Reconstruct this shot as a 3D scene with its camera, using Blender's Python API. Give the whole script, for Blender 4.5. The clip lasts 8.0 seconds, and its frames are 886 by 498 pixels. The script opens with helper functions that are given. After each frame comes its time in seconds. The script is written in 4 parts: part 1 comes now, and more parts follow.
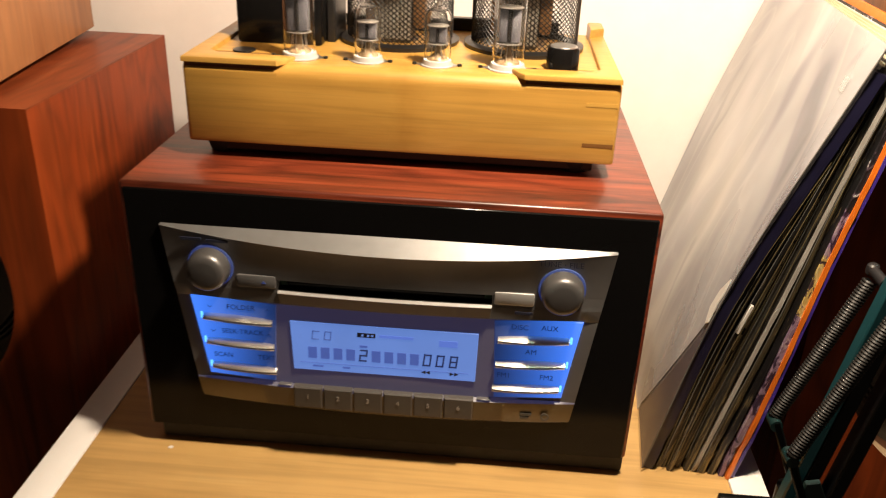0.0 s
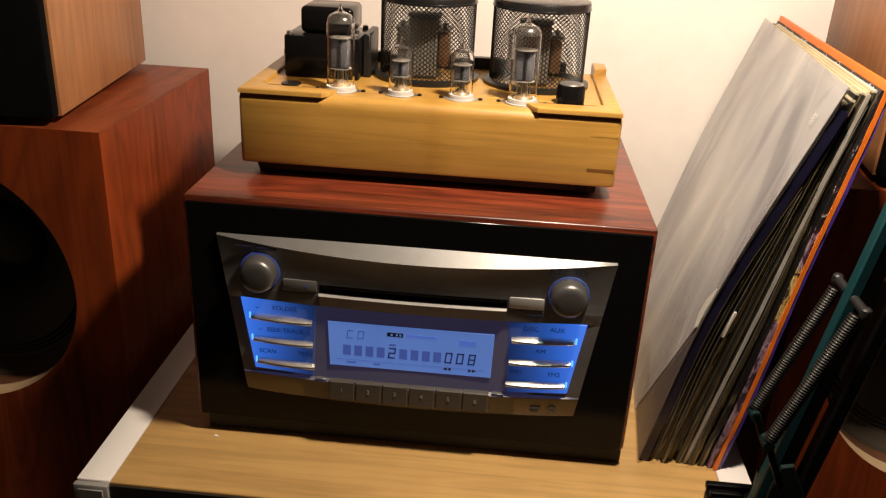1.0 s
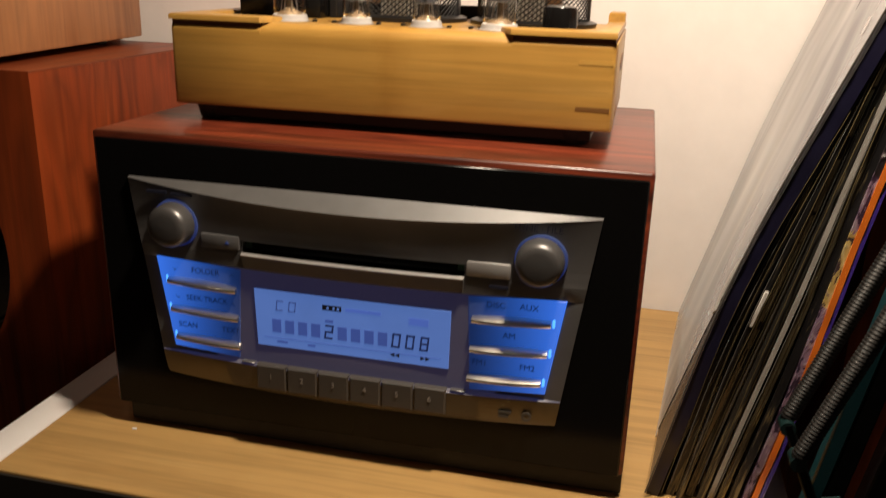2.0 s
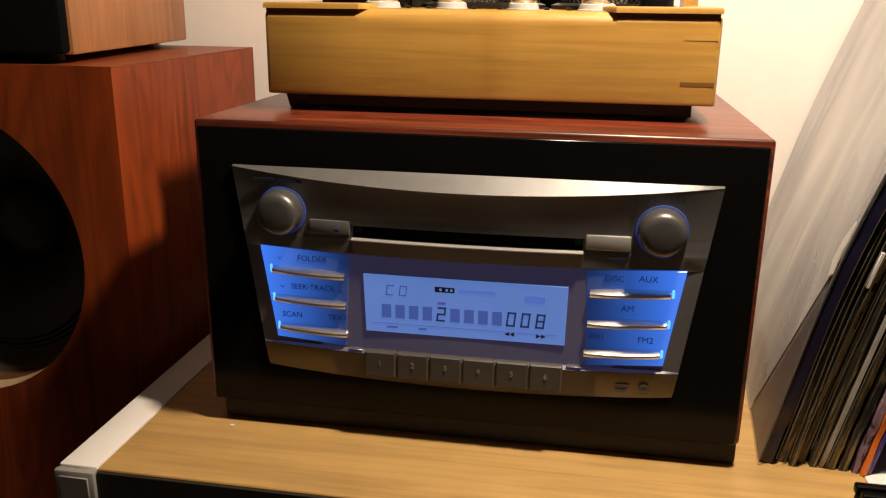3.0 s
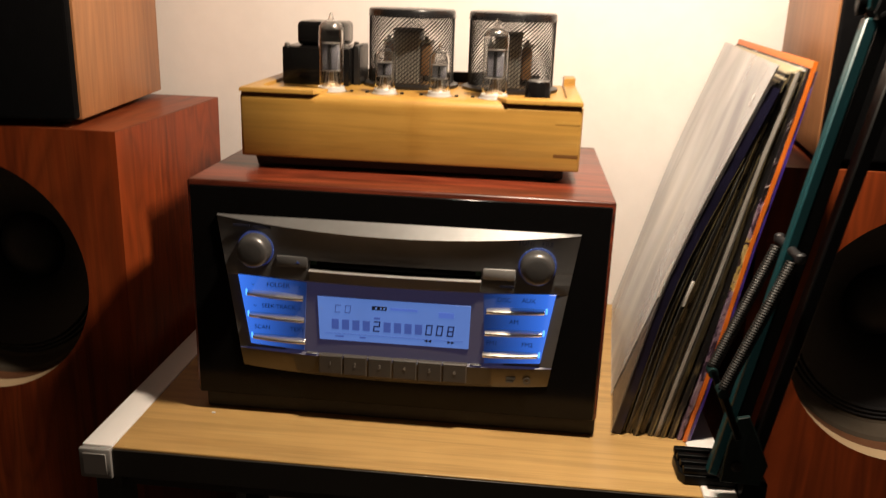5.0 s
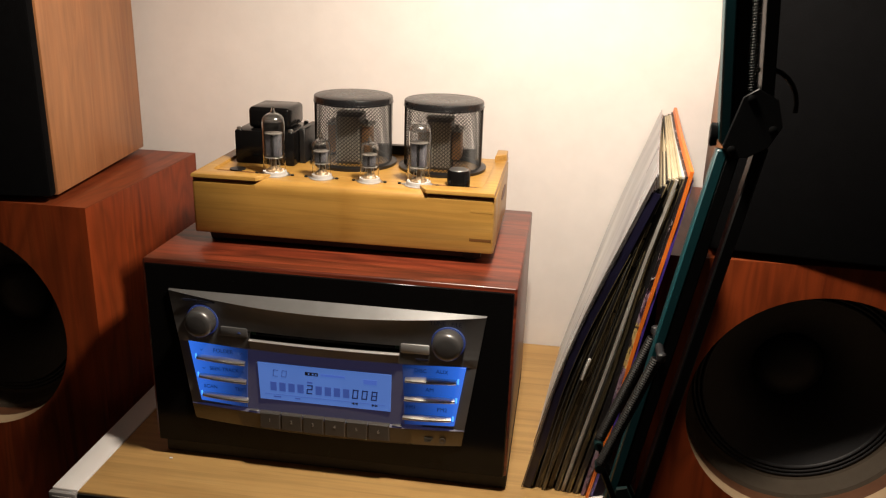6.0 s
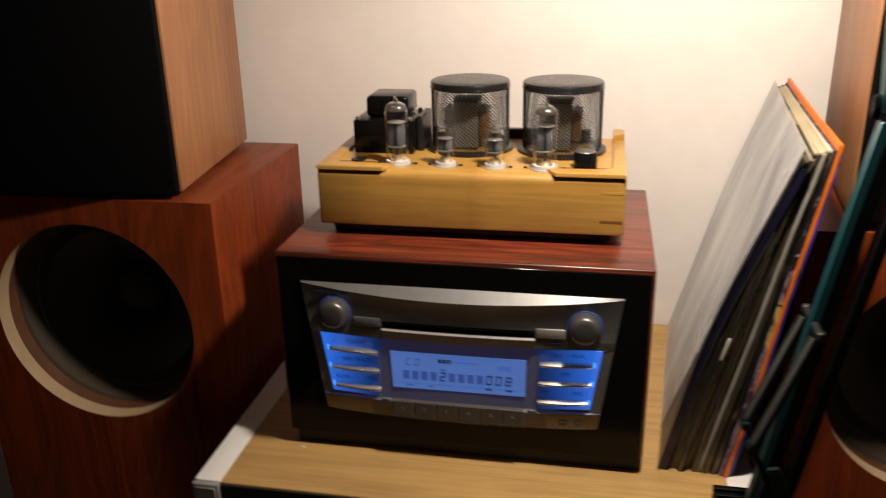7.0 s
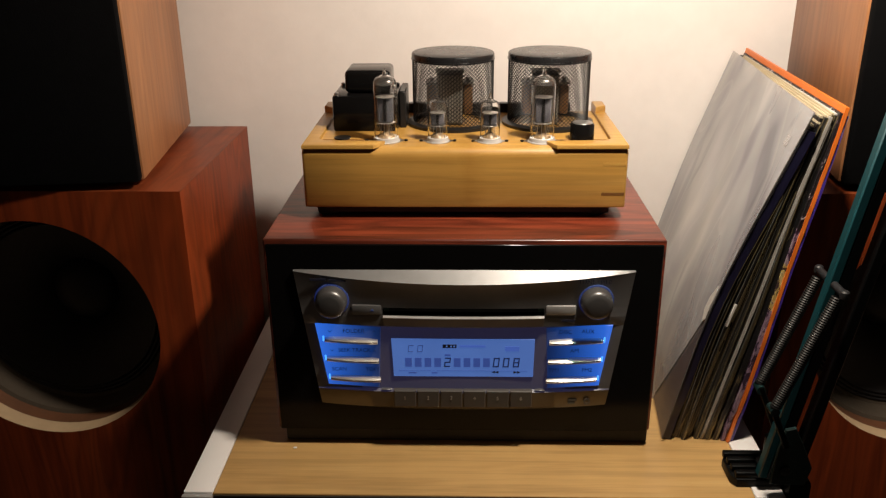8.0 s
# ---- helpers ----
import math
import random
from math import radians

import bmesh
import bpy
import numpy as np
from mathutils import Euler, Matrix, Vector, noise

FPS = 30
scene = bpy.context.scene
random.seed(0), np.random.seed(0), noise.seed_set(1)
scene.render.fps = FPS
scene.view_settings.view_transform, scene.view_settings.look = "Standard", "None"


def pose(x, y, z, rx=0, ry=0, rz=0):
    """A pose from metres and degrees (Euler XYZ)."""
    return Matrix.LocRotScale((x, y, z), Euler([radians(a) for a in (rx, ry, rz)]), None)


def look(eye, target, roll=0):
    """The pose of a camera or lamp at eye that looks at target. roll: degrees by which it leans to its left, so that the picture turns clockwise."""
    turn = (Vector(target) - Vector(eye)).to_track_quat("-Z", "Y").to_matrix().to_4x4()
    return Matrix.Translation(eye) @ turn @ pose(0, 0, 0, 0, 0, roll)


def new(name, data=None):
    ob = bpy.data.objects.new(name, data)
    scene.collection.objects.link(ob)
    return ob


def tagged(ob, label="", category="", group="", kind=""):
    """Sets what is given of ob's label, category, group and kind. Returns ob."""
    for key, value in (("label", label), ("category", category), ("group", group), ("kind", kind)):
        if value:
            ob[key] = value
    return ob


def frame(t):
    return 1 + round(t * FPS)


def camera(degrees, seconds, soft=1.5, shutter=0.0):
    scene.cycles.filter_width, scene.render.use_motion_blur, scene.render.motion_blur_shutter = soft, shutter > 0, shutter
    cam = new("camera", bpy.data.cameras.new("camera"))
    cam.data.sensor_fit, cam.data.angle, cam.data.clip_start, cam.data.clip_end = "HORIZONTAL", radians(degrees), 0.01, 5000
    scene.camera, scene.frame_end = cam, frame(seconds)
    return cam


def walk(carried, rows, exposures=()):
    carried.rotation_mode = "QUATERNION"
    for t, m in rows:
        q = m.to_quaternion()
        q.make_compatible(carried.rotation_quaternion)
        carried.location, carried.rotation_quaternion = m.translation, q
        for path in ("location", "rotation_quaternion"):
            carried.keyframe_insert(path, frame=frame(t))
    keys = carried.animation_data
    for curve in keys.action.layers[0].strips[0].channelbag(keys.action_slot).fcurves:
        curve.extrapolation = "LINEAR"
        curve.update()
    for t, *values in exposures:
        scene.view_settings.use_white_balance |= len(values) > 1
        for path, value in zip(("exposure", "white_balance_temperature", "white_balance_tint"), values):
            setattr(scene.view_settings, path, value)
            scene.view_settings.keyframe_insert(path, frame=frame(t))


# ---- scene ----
cam = camera(55.6, 8.0, 1.15, 0.5)
PATH = [
    (0, (0.064, -0.465, 0.394), (-0.045, 1.333, -0.476), 2.3),
    (0.3, (0.0607, -0.4850, 0.4367), (-0.0665, 1.2662, -0.5209), 2.53),
    (0.5, (0.054, -0.507, 0.441), (-0.061, 1.246, -0.515), 2.4),
    (0.8, (0.0492, -0.5342, 0.4338), (-0.0377, 1.2731, -0.4184), 3.35),
    (1, (0.054, -0.54, 0.411), (-0.061, 1.29, -0.389), 3.0),
    (1.2, (0.0656, -0.5378, 0.3845), (-0.0735, 1.3306, -0.3152), 2.20),
    (1.5, (0.108, -0.511, 0.354), (-0.095, 1.375, -0.282), 1.9),
    (1.8, (0.1515, -0.4650, 0.3163), (-0.1326, 1.4058, -0.3312), 2.48),
    (2, (0.155, -0.441, 0.297), (-0.266, 1.411, -0.33), 1.8),
    (2.2, (0.138, -0.442, 0.277), (-0.278, 1.418, -0.328), 2.4),
    (3.3, (0.06, -0.474, 0.271), (-0.223, 1.422, -0.301), 0.4),
    (3.5, (0.067, -0.46, 0.276), (-0.186, 1.431, -0.322), 0.7),
    (3.8, (0.0794, -0.4614, 0.2952), (-0.1216, 1.4145, -0.3685), 0.28),
    (4, (0.077, -0.477, 0.331), (-0.129, 1.374, -0.397), 0.7),
    (4.2, (0.0783, -0.5000, 0.3426), (-0.1470, 1.3495, -0.3843), 1.07),
    (4.5, (0.082, -0.552, 0.343), (-0.098, 1.312, -0.358), 1.9),
    (4.8, (0.0921, -0.5966, 0.3364), (-0.0918, 1.2887, -0.3053), 2.86),
    (5, (0.093, -0.62, 0.349), (-0.078, 1.283, -0.243), 2.0),
    (5.2, (0.0972, -0.6352, 0.3684), (-0.0549, 1.2660, -0.2332), 1.71),
    (6.3, (0.214, -0.655, 0.476), (-0.118, 1.18, -0.245), 1.5),
    (6.5, (0.207, -0.66, 0.477), (-0.158, 1.153, -0.286), 1.0),
    (6.8, (0.1718, -0.6623, 0.4678), (-0.2051, 1.1552, -0.2771), 0.28),
    (7, (0.116, -0.659, 0.465), (-0.24, 1.177, -0.242), -1.1),
    (7.2, (0.0740, -0.6539, 0.4522), (-0.1920, 1.2023, -0.2432), -1.16),
    (7.5, (0.031, -0.645, 0.438), (-0.137, 1.216, -0.275), -1.2),
    (7.8, (0.0063, -0.6404, 0.4455), (-0.0754, 1.2135, -0.3005), -0.73),
    (8, (0.0, -0.642, 0.448), (-0.049, 1.216, -0.29), -0.4),
]
walk(cam, [(t, look(eye, target, roll)) for t, eye, target, roll in PATH],
     [(t, stops, kelvin, 12 if t < 6 else 10) for t, stops, kelvin in (
         (0, 1.02, 7300), (0.5, 0.97, 7300), (0.8, 0.82, 7250), (1.0, 0.47, 7000), (1.5, 0.42, 7000), (2.0, 0.36, 6900), (2.2, 0.40, 6900), (3.3, 0.85, 7300), (3.5, 0.95, 7300), (4.0, 1.02, 7300),
         (4.5, 1.00, 7300), (4.8, 0.62, 7200), (5.0, 0.62, 7000), (6.3, 0.26, 6450), (6.5, 0.24, 6450), (7.0, 0.24, 6450), (7.2, 0.28, 6450), (7.5, 0.2, 6450), (8.0, 0.18, 6450))])

# ---- light ----
LAMP = Vector((0.175, -0.093, 0.624))          # the bulb of the spring-arm lamp
FLOOR = -0.52
world = bpy.data.worlds.new("room_dark")
scene.world = world
world.use_nodes = True
world.node_tree.nodes["Background"].inputs[0].default_value = (1.0, 0.85, 0.7, 1)
world.node_tree.nodes["Background"].inputs[1].default_value = 0.02
bulb = bpy.data.lights.new("bulb_light", "POINT")
bulb.energy, bulb.color, bulb.shadow_soft_size = 13.4, (1.0, 0.84, 0.68), 0.022
lamp_light = new("bulb_light", bulb)
lamp_light.location = LAMP


# ---- materials ----
def mat(name):
    m = bpy.data.materials.new(name)
    m.use_nodes = True
    return m, m.node_tree.nodes, m.node_tree.links, m.node_tree.nodes["Principled BSDF"]


def ramp(nodes, stops):
    r = nodes.new("ShaderNodeValToRGB")
    while len(r.color_ramp.elements) < len(stops):
        r.color_ramp.elements.new(0.5)
    for e, (p, c) in zip(r.color_ramp.elements, stops):
        e.position, e.color = p, (*c, 1)
    return r


def coords(nodes, links, scale, rot=(0, 0, 0)):
    tc, mp = nodes.new("ShaderNodeTexCoord"), nodes.new("ShaderNodeMapping")
    mp.inputs["Scale"].default_value = scale
    mp.inputs["Rotation"].default_value = rot
    links.new(tc.outputs["Object"], mp.inputs["Vector"])
    return mp.outputs[0]


def noise_tex(nodes, links, vec, scale, detail=4, rough=0.6, dist=0.0):
    n = nodes.new("ShaderNodeTexNoise")
    n.inputs["Scale"].default_value, n.inputs["Detail"].default_value = scale, detail
    n.inputs["Roughness"].default_value, n.inputs["Distortion"].default_value = rough, dist
    links.new(vec, n.inputs["Vector"])
    return n.outputs["Fac"]


def mixed(nodes, links, fac, a, b, blend="MIX"):
    m = nodes.new("ShaderNodeMix")
    m.data_type, m.blend_type = "RGBA", blend
    for sock, v in ((m.inputs["Factor"], fac), (m.inputs["A"], a), (m.inputs["B"], b)):
        if isinstance(v, (int, float)):
            sock.default_value = v
        elif isinstance(v, tuple):
            sock.default_value = (*v, 1)
        else:
            links.new(v, sock)
    return m.outputs["Result"]


def bumped(nodes, links, p, height, strength=0.2, dist=0.001):
    b = nodes.new("ShaderNodeBump")
    b.inputs["Strength"].default_value, b.inputs["Distance"].default_value = strength, dist
    links.new(height, b.inputs["Height"])
    links.new(b.outputs[0], p.inputs["Normal"])


def wood(name, dark, mid, light, along="x", size=1.0, rough=0.4, coat=0.0, streak=0.6, bump=0.12, figure=0.0, spec=0.5):
    """Veneer with broad figure, fine pores along the grain and blotches."""
    m, n, l, p = mat(name)
    stretch = {"x": (0.09, 1, 1), "y": (1, 0.09, 1), "z": (1, 1, 0.07)}[along]
    v = coords(n, l, tuple(s * size for s in stretch))
    broad = noise_tex(n, l, v, 22, 5, 0.6, 1.6)
    fine = noise_tex(n, l, coords(n, l, tuple(s * size * (0.35 if s < 0.5 else 1) for s in stretch)), 170, 3, 0.7)
    blotch = noise_tex(n, l, coords(n, l, (1, 1, 1)), 9, 3)
    c = ramp(n, [(0.30, dark), (0.47, mid), (0.56, mid), (0.74, light)])
    l.new(broad, c.inputs[0])
    pores = ramp(n, [(0.36, (1 - streak,) * 3), (0.55, (1, 1, 1))])
    l.new(fine, pores.inputs[0])
    col = mixed(n, l, 0.75, c.outputs[0], pores.outputs[0], "MULTIPLY")
    if figure:
        fig = noise_tex(n, l, coords(n, l, tuple(q * (0.55 if q > 0.5 else 1.6) for q in stretch)), 13, 2, 0.45, 2.6)
        rings = n.new("ShaderNodeMath")
        rings.operation = "PINGPONG"
        rings.inputs[1].default_value = 0.055
        l.new(fig, rings.inputs[0])
        lines = ramp(n, [(0.0, (1 - figure,) * 3), (0.020, (1 - 0.4 * figure,) * 3), (0.055, (1.06, 1.04, 1.0))])
        l.new(rings.outputs[0], lines.inputs[0])
        col = mixed(n, l, 0.9, col, lines.outputs[0], "MULTIPLY")
    tone = ramp(n, [(0.3, (0.80, 0.78, 0.76)), (0.7, (1.06, 1.04, 1.02))])
    l.new(blotch, tone.inputs[0])
    l.new(mixed(n, l, 0.8, col, tone.outputs[0], "MULTIPLY"), p.inputs["Base Color"])
    rr = n.new("ShaderNodeMapRange")
    rr.inputs[3].default_value, rr.inputs[4].default_value = rough * 0.8, rough * 1.25
    l.new(blotch, rr.inputs[0])
    l.new(rr.outputs[0], p.inputs["Roughness"])
    p.inputs["Coat Weight"].default_value, p.inputs["Coat Roughness"].default_value = coat, 0.12
    p.inputs["Specular IOR Level"].default_value = spec
    bumped(n, l, p, fine, bump, 0.0006)
    return m


def plain(name, colour, rough=0.5, metal=0.0, grain=60.0, vary=0.15, bump=0.05, coat=0.0, spec=0.5):
    m, n, l, p = mat(name)
    v = coords(n, l, (1, 1, 1))
    a, b = noise_tex(n, l, v, grain, 4), noise_tex(n, l, v, grain / 9, 3)
    lo = tuple(max(0.0, c * (1 - vary)) for c in colour)
    hi = tuple(min(1.0, c * (1 + vary)) for c in colour)
    c = ramp(n, [(0.3, lo), (0.7, hi)])
    l.new(b, c.inputs[0])
    l.new(c.outputs[0], p.inputs["Base Color"])
    rr = n.new("ShaderNodeMapRange")
    rr.inputs[3].default_value, rr.inputs[4].default_value = rough * 0.8, min(1.0, rough * 1.2)
    l.new(a, rr.inputs[0])
    l.new(rr.outputs[0], p.inputs["Roughness"])
    p.inputs["Metallic"].default_value, p.inputs["Coat Weight"].default_value = metal, coat
    p.inputs["Specular IOR Level"].default_value = spec
    if bump:
        bumped(n, l, p, a, bump, 0.0005)
    return m


def glowing(name, colour, strength, base=(0.05, 0.08, 0.2), rough=0.3):
    m, n, l, p = mat(name)
    p.inputs["Base Color"].default_value = (*base, 1)
    p.inputs["Roughness"].default_value = rough
    p.inputs["Emission Color"].default_value = (*colour, 1)
    v = noise_tex(n, l, coords(n, l, (1, 1, 1)), 45, 2)
    mr = n.new("ShaderNodeMapRange")
    mr.inputs[3].default_value, mr.inputs[4].default_value = strength * 0.9, strength * 1.1
    l.new(v, mr.inputs[0])
    l.new(mr.outputs[0], p.inputs["Emission Strength"])
    return m


def side_lit(name, colour, low, high, x_dim, x_lit):
    """A translucent panel lit by a diode at one end: it glows less towards the other."""
    m, n, l, p = mat(name)
    p.inputs["Base Color"].default_value = (0.06, 0.08, 0.16, 1)
    p.inputs["Roughness"].default_value = 0.3
    sep, tc, mr = n.new("ShaderNodeSeparateXYZ"), n.new("ShaderNodeTexCoord"), n.new("ShaderNodeMapRange")
    l.new(tc.outputs["Object"], sep.inputs[0])
    l.new(sep.outputs[0], mr.inputs[0])
    for k, val in zip((1, 2, 3, 4), (x_dim, x_lit, 0.0, 1.0)):
        mr.inputs[k].default_value = val
    po = n.new("ShaderNodeMath")
    po.operation = "POWER"
    l.new(mr.outputs[0], po.inputs[0])
    po.inputs[1].default_value = 1.5
    m2 = n.new("ShaderNodeMapRange")
    m2.inputs[3].default_value, m2.inputs[4].default_value = low, high
    l.new(po.outputs[0], m2.inputs[0])
    l.new(m2.outputs[0], p.inputs["Emission Strength"])
    p.inputs["Emission Color"].default_value = (*colour, 1)
    return m


def clear(name, colour=(1, 1, 1), rough=0.0, ior=1.45):
    m, n, l, p = mat(name)
    p.inputs["Base Color"].default_value = (*colour, 1)
    p.inputs["Transmission Weight"].default_value = 1.0
    p.inputs["Roughness"].default_value, p.inputs["IOR"].default_value = rough, ior
    return m


def brushed(name, colour, rough=0.35, along="x", metal=0.85):
    m, n, l, p = mat(name)
    v = coords(n, l, (0.03, 1, 1) if along == "x" else (1, 1, 0.03))
    a = noise_tex(n, l, v, 900, 3)
    b = noise_tex(n, l, coords(n, l, (1, 1, 1)), 30, 3)
    c = ramp(n, [(0.3, tuple(k * 0.88 for k in colour)), (0.7, tuple(min(1, k * 1.08) for k in colour))])
    l.new(b, c.inputs[0])
    l.new(c.outputs[0], p.inputs["Base Color"])
    p.inputs["Metallic"].default_value = metal
    rr = n.new("ShaderNodeMapRange")
    rr.inputs[3].default_value, rr.inputs[4].default_value = rough * 0.85, rough * 1.2
    l.new(a, rr.inputs[0])
    l.new(rr.outputs[0], p.inputs["Roughness"])
    bumped(n, l, p, a, 0.04, 0.0003)
    return m


def plastic_film(name):
    """Milky polythene, clearer towards its foot; crease highlights and shading sit in its colour."""
    m, n, l, p = mat(name)
    a = noise_tex(n, l, coords(n, l, (1, 1.0, 0.36), (radians(16), 0, 0)), 11, 1.0, 0.4, 0.9)
    b = noise_tex(n, l, coords(n, l, (1, 1, 0.42), (radians(22), 0, 0)), 13, 1.0, 0.4, 0.8)
    broad = noise_tex(n, l, coords(n, l, (1, 1, 0.6), (radians(-10), 0, 0)), 8, 2, 0.5, 0.8)
    c = ramp(n, [(0.30, (0.25, 0.247, 0.275)), (0.38, (0.41, 0.404, 0.425)), (0.55, (0.50, 0.491, 0.488)), (0.64, (0.60, 0.587, 0.56)), (0.71, (0.70, 0.68, 0.63))])
    l.new(b, c.inputs[0])
    c2 = ramp(n, [(0.35, (0.74, 0.74, 0.78)), (0.62, (1, 1, 1))])
    l.new(broad, c2.inputs[0])
    folds = noise_tex(n, l, coords(n, l, (1, 1, 0.45), (radians(18), 0, 0)), 9, 1.6, 0.5, 1.1)
    # pale lines along the folds: their highlights put into the colour
    crease_glint = ramp(n, [(0.445, (0, 0, 0)), (0.462, (1, 1, 1)), (0.470, (0.75, 0.75, 0.75)), (0.50, (0, 0, 0)), (0.60, (0, 0, 0)), (0.612, (0.6, 0.6, 0.6)), (0.64, (0, 0, 0))])
    l.new(folds, crease_glint.inputs[0])
    # darker smears: shading of the creases put into the colour
    dark = ramp(n, [(0.27, (0.60, 0.60, 0.66)), (0.37, (1, 1, 1))])
    l.new(noise_tex(n, l, coords(n, l, (1, 1.4, 0.5), (radians(-4), 0, 0)), 16, 1.2, 0.5, 0.9), dark.inputs[0])
    tone = mixed(n, l, 1.0, mixed(n, l, 1.0, c.outputs[0], c2.outputs[0], "MULTIPLY"), dark.outputs[0], "MULTIPLY")
    fade = n.new("ShaderNodeMath")
    fade.operation = "MULTIPLY"
    fade.inputs[1].default_value = 0.26
    l.new(crease_glint.outputs[0], fade.inputs[0])
    l.new(mixed(n, l, fade.outputs[0], tone, (0.78, 0.75, 0.70)), p.inputs["Base Color"])
    rr = n.new("ShaderNodeMapRange")
    rr.inputs[3].default_value, rr.inputs[4].default_value = 0.18, 0.40
    l.new(a, rr.inputs[0])
    l.new(rr.outputs[0], p.inputs["Roughness"])
    sep, tc, rise, sum_ = n.new("ShaderNodeSeparateXYZ"), n.new("ShaderNodeTexCoord"), n.new("ShaderNodeMapRange"), n.new("ShaderNodeMath")
    l.new(tc.outputs["Object"], sep.inputs[0])
    l.new(sep.outputs[2], rise.inputs[0])
    for k, val in zip((1, 2, 3, 4), (0.03, 0.20, 0.16, 0.50)):
        rise.inputs[k].default_value = val
    l.new(rise.outputs[0], sum_.inputs[0])
    al = n.new("ShaderNodeMapRange")
    for k, val in zip((1, 2, 3, 4), (0.32, 0.68, 0.10, 0.36)):
        al.inputs[k].default_value = val
    l.new(noise_tex(n, l, coords(n, l, (1, 0.8, 0.4), (radians(25), 0, 0)), 11, 1.2, 0.4, 0.9), al.inputs[0])
    l.new(al.outputs[0], sum_.inputs[1])
    l.new(sum_.outputs[0], p.inputs["Alpha"])
    p.inputs["Sheen Weight"].default_value, p.inputs["Sheen Roughness"].default_value = 0.25, 0.4
    bumped(n, l, p, a, 0.45, 0.007)
    return m


OAK = wood("light_oak", (0.43, 0.252, 0.086), (0.54, 0.330, 0.120), (0.62, 0.400, 0.160), "x", 0.8, 0.5, 0.1, 0.25, 0.1)
ROSEWOOD = wood("rosewood_gloss", (0.060, 0.012, 0.006), (0.21, 0.038, 0.016), (0.36, 0.076, 0.029), "x", 1.1, 0.36, 0.12, 0.6, 0.05, 0.42)
PADAUK = wood("padauk_veneer", (0.165, 0.026, 0.0060), (0.265, 0.046, 0.0105), (0.370, 0.077, 0.019), "z", 0.8, 0.45, 0.0, 0.30, 0.12, 0.30, 0.28)
PADAUK_TOP = wood("padauk_veneer_top", (0.15, 0.028, 0.008), (0.24, 0.050, 0.015), (0.33, 0.084, 0.027), "y", 0.8, 0.42, 0.05, 0.3, 0.12, 0.2, 0.35)
CHERRY = wood("cherry_veneer", (0.28, 0.105, 0.040), (0.39, 0.174, 0.073), (0.47, 0.229, 0.104), "z", 0.6, 0.48, 0.05, 0.22, 0.08, 0.12)
BAMBOO = wood("bamboo", (0.405, 0.214, 0.042), (0.495, 0.275, 0.061), (0.56, 0.328, 0.087), "x", 1.3, 0.42, 0.15, 0.22, 0.1)
# darker bamboo with the shade of gap and hand slot in its colour
BAMBOO_DARK = wood("bamboo_gap_shade", (0.14, 0.058, 0.016), (0.20, 0.085, 0.026), (0.26, 0.12, 0.04), "x", 1.3, 0.5, 0.0, 0.3, 0.1)
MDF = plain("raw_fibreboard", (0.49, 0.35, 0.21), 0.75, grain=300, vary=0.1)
LINER_BROWN = plain("dark_brown_fibreboard", (0.115, 0.046, 0.020), 0.65, grain=260, vary=0.2)
WALLPAINT = plain("cream_wall", (0.83, 0.79, 0.76), 0.8, grain=220, vary=0.03, bump=0.25)
DARKFLOOR = plain("dark_floor", (0.08, 0.06, 0.05), 0.6, grain=30)
WHITE = plain("white_enamel", (0.80, 0.77, 0.75), 0.35, grain=90, vary=0.04, bump=0.03)
PEG = plain("dull_peg_plastic", (0.012, 0.012, 0.014), 0.5)
CAPGREY = plain("grey_plastic", (0.30, 0.29, 0.28), 0.4, grain=120, vary=0.12)
EDGEBLACK = plain("black_edging", (0.030, 0.027, 0.022), 0.45, grain=80)
BLACKGLOSS = plain("black_lacquer", (0.005, 0.0047, 0.0047), 0.16, grain=40, bump=0.01, vary=0.2, spec=0.17)
BLACKSATIN = plain("black_satin_paint", (0.010, 0.0095, 0.0095), 0.36, grain=150, vary=0.25, spec=0.4)
BLACKDEEP = plain("black_arm_paint", (0.0022, 0.0024, 0.0026), 0.40, grain=150, vary=0.3, spec=0.16)
RUBBER = plain("black_rubber", (0.016, 0.015, 0.015), 0.7, grain=150)
CLOTH = plain("black_grille_cloth", (0.0026, 0.0026, 0.0030), 0.95, grain=700, bump=0.4, spec=0.06)
CONE = plain("black_paper_cone", (0.006, 0.006, 0.008), 0.55, grain=240, bump=0.15)
GASKET = plain("grey_felt_gasket", (0.056, 0.042, 0.028), 0.85, grain=200, vary=0.12)
SILVER = brushed("painted_silver", (0.165, 0.164, 0.165), 0.43, "x", 0.42)
SILVER_LIP = brushed("polished_silver", (0.52, 0.51, 0.50), 0.44, "x", 0.6)
BEVEL = brushed("satin_silver_bevel", (0.23, 0.228, 0.227), 0.42, "x", 0.7)
KNOB = brushed("knob_silver", (0.135, 0.131, 0.130), 0.36, "x", 0.6)
CHROME = plain("chrome_trim", (0.80, 0.77, 0.70), 0.30, 1.0, vary=0.05, bump=0.0)
SLOT = plain("slot_black", (0.004, 0.004, 0.004), 0.6)
INK = plain("dark_print", (0.012, 0.014, 0.03), 0.5, vary=0.1, bump=0.0)
INK_FIELD = glowing("backlit_letter", (0.03, 0.12, 0.60), 0.05, (0.02, 0.03, 0.08))
INK_LCD = glowing("lcd_segment", (0.05, 0.10, 0.42), 0.11, (0.02, 0.025, 0.06))
INK_FADED = plain("faded_print", (0.09, 0.085, 0.075), 0.5, vary=0.1, bump=0.0)
BLUE = (0.035, 0.185, 0.90)
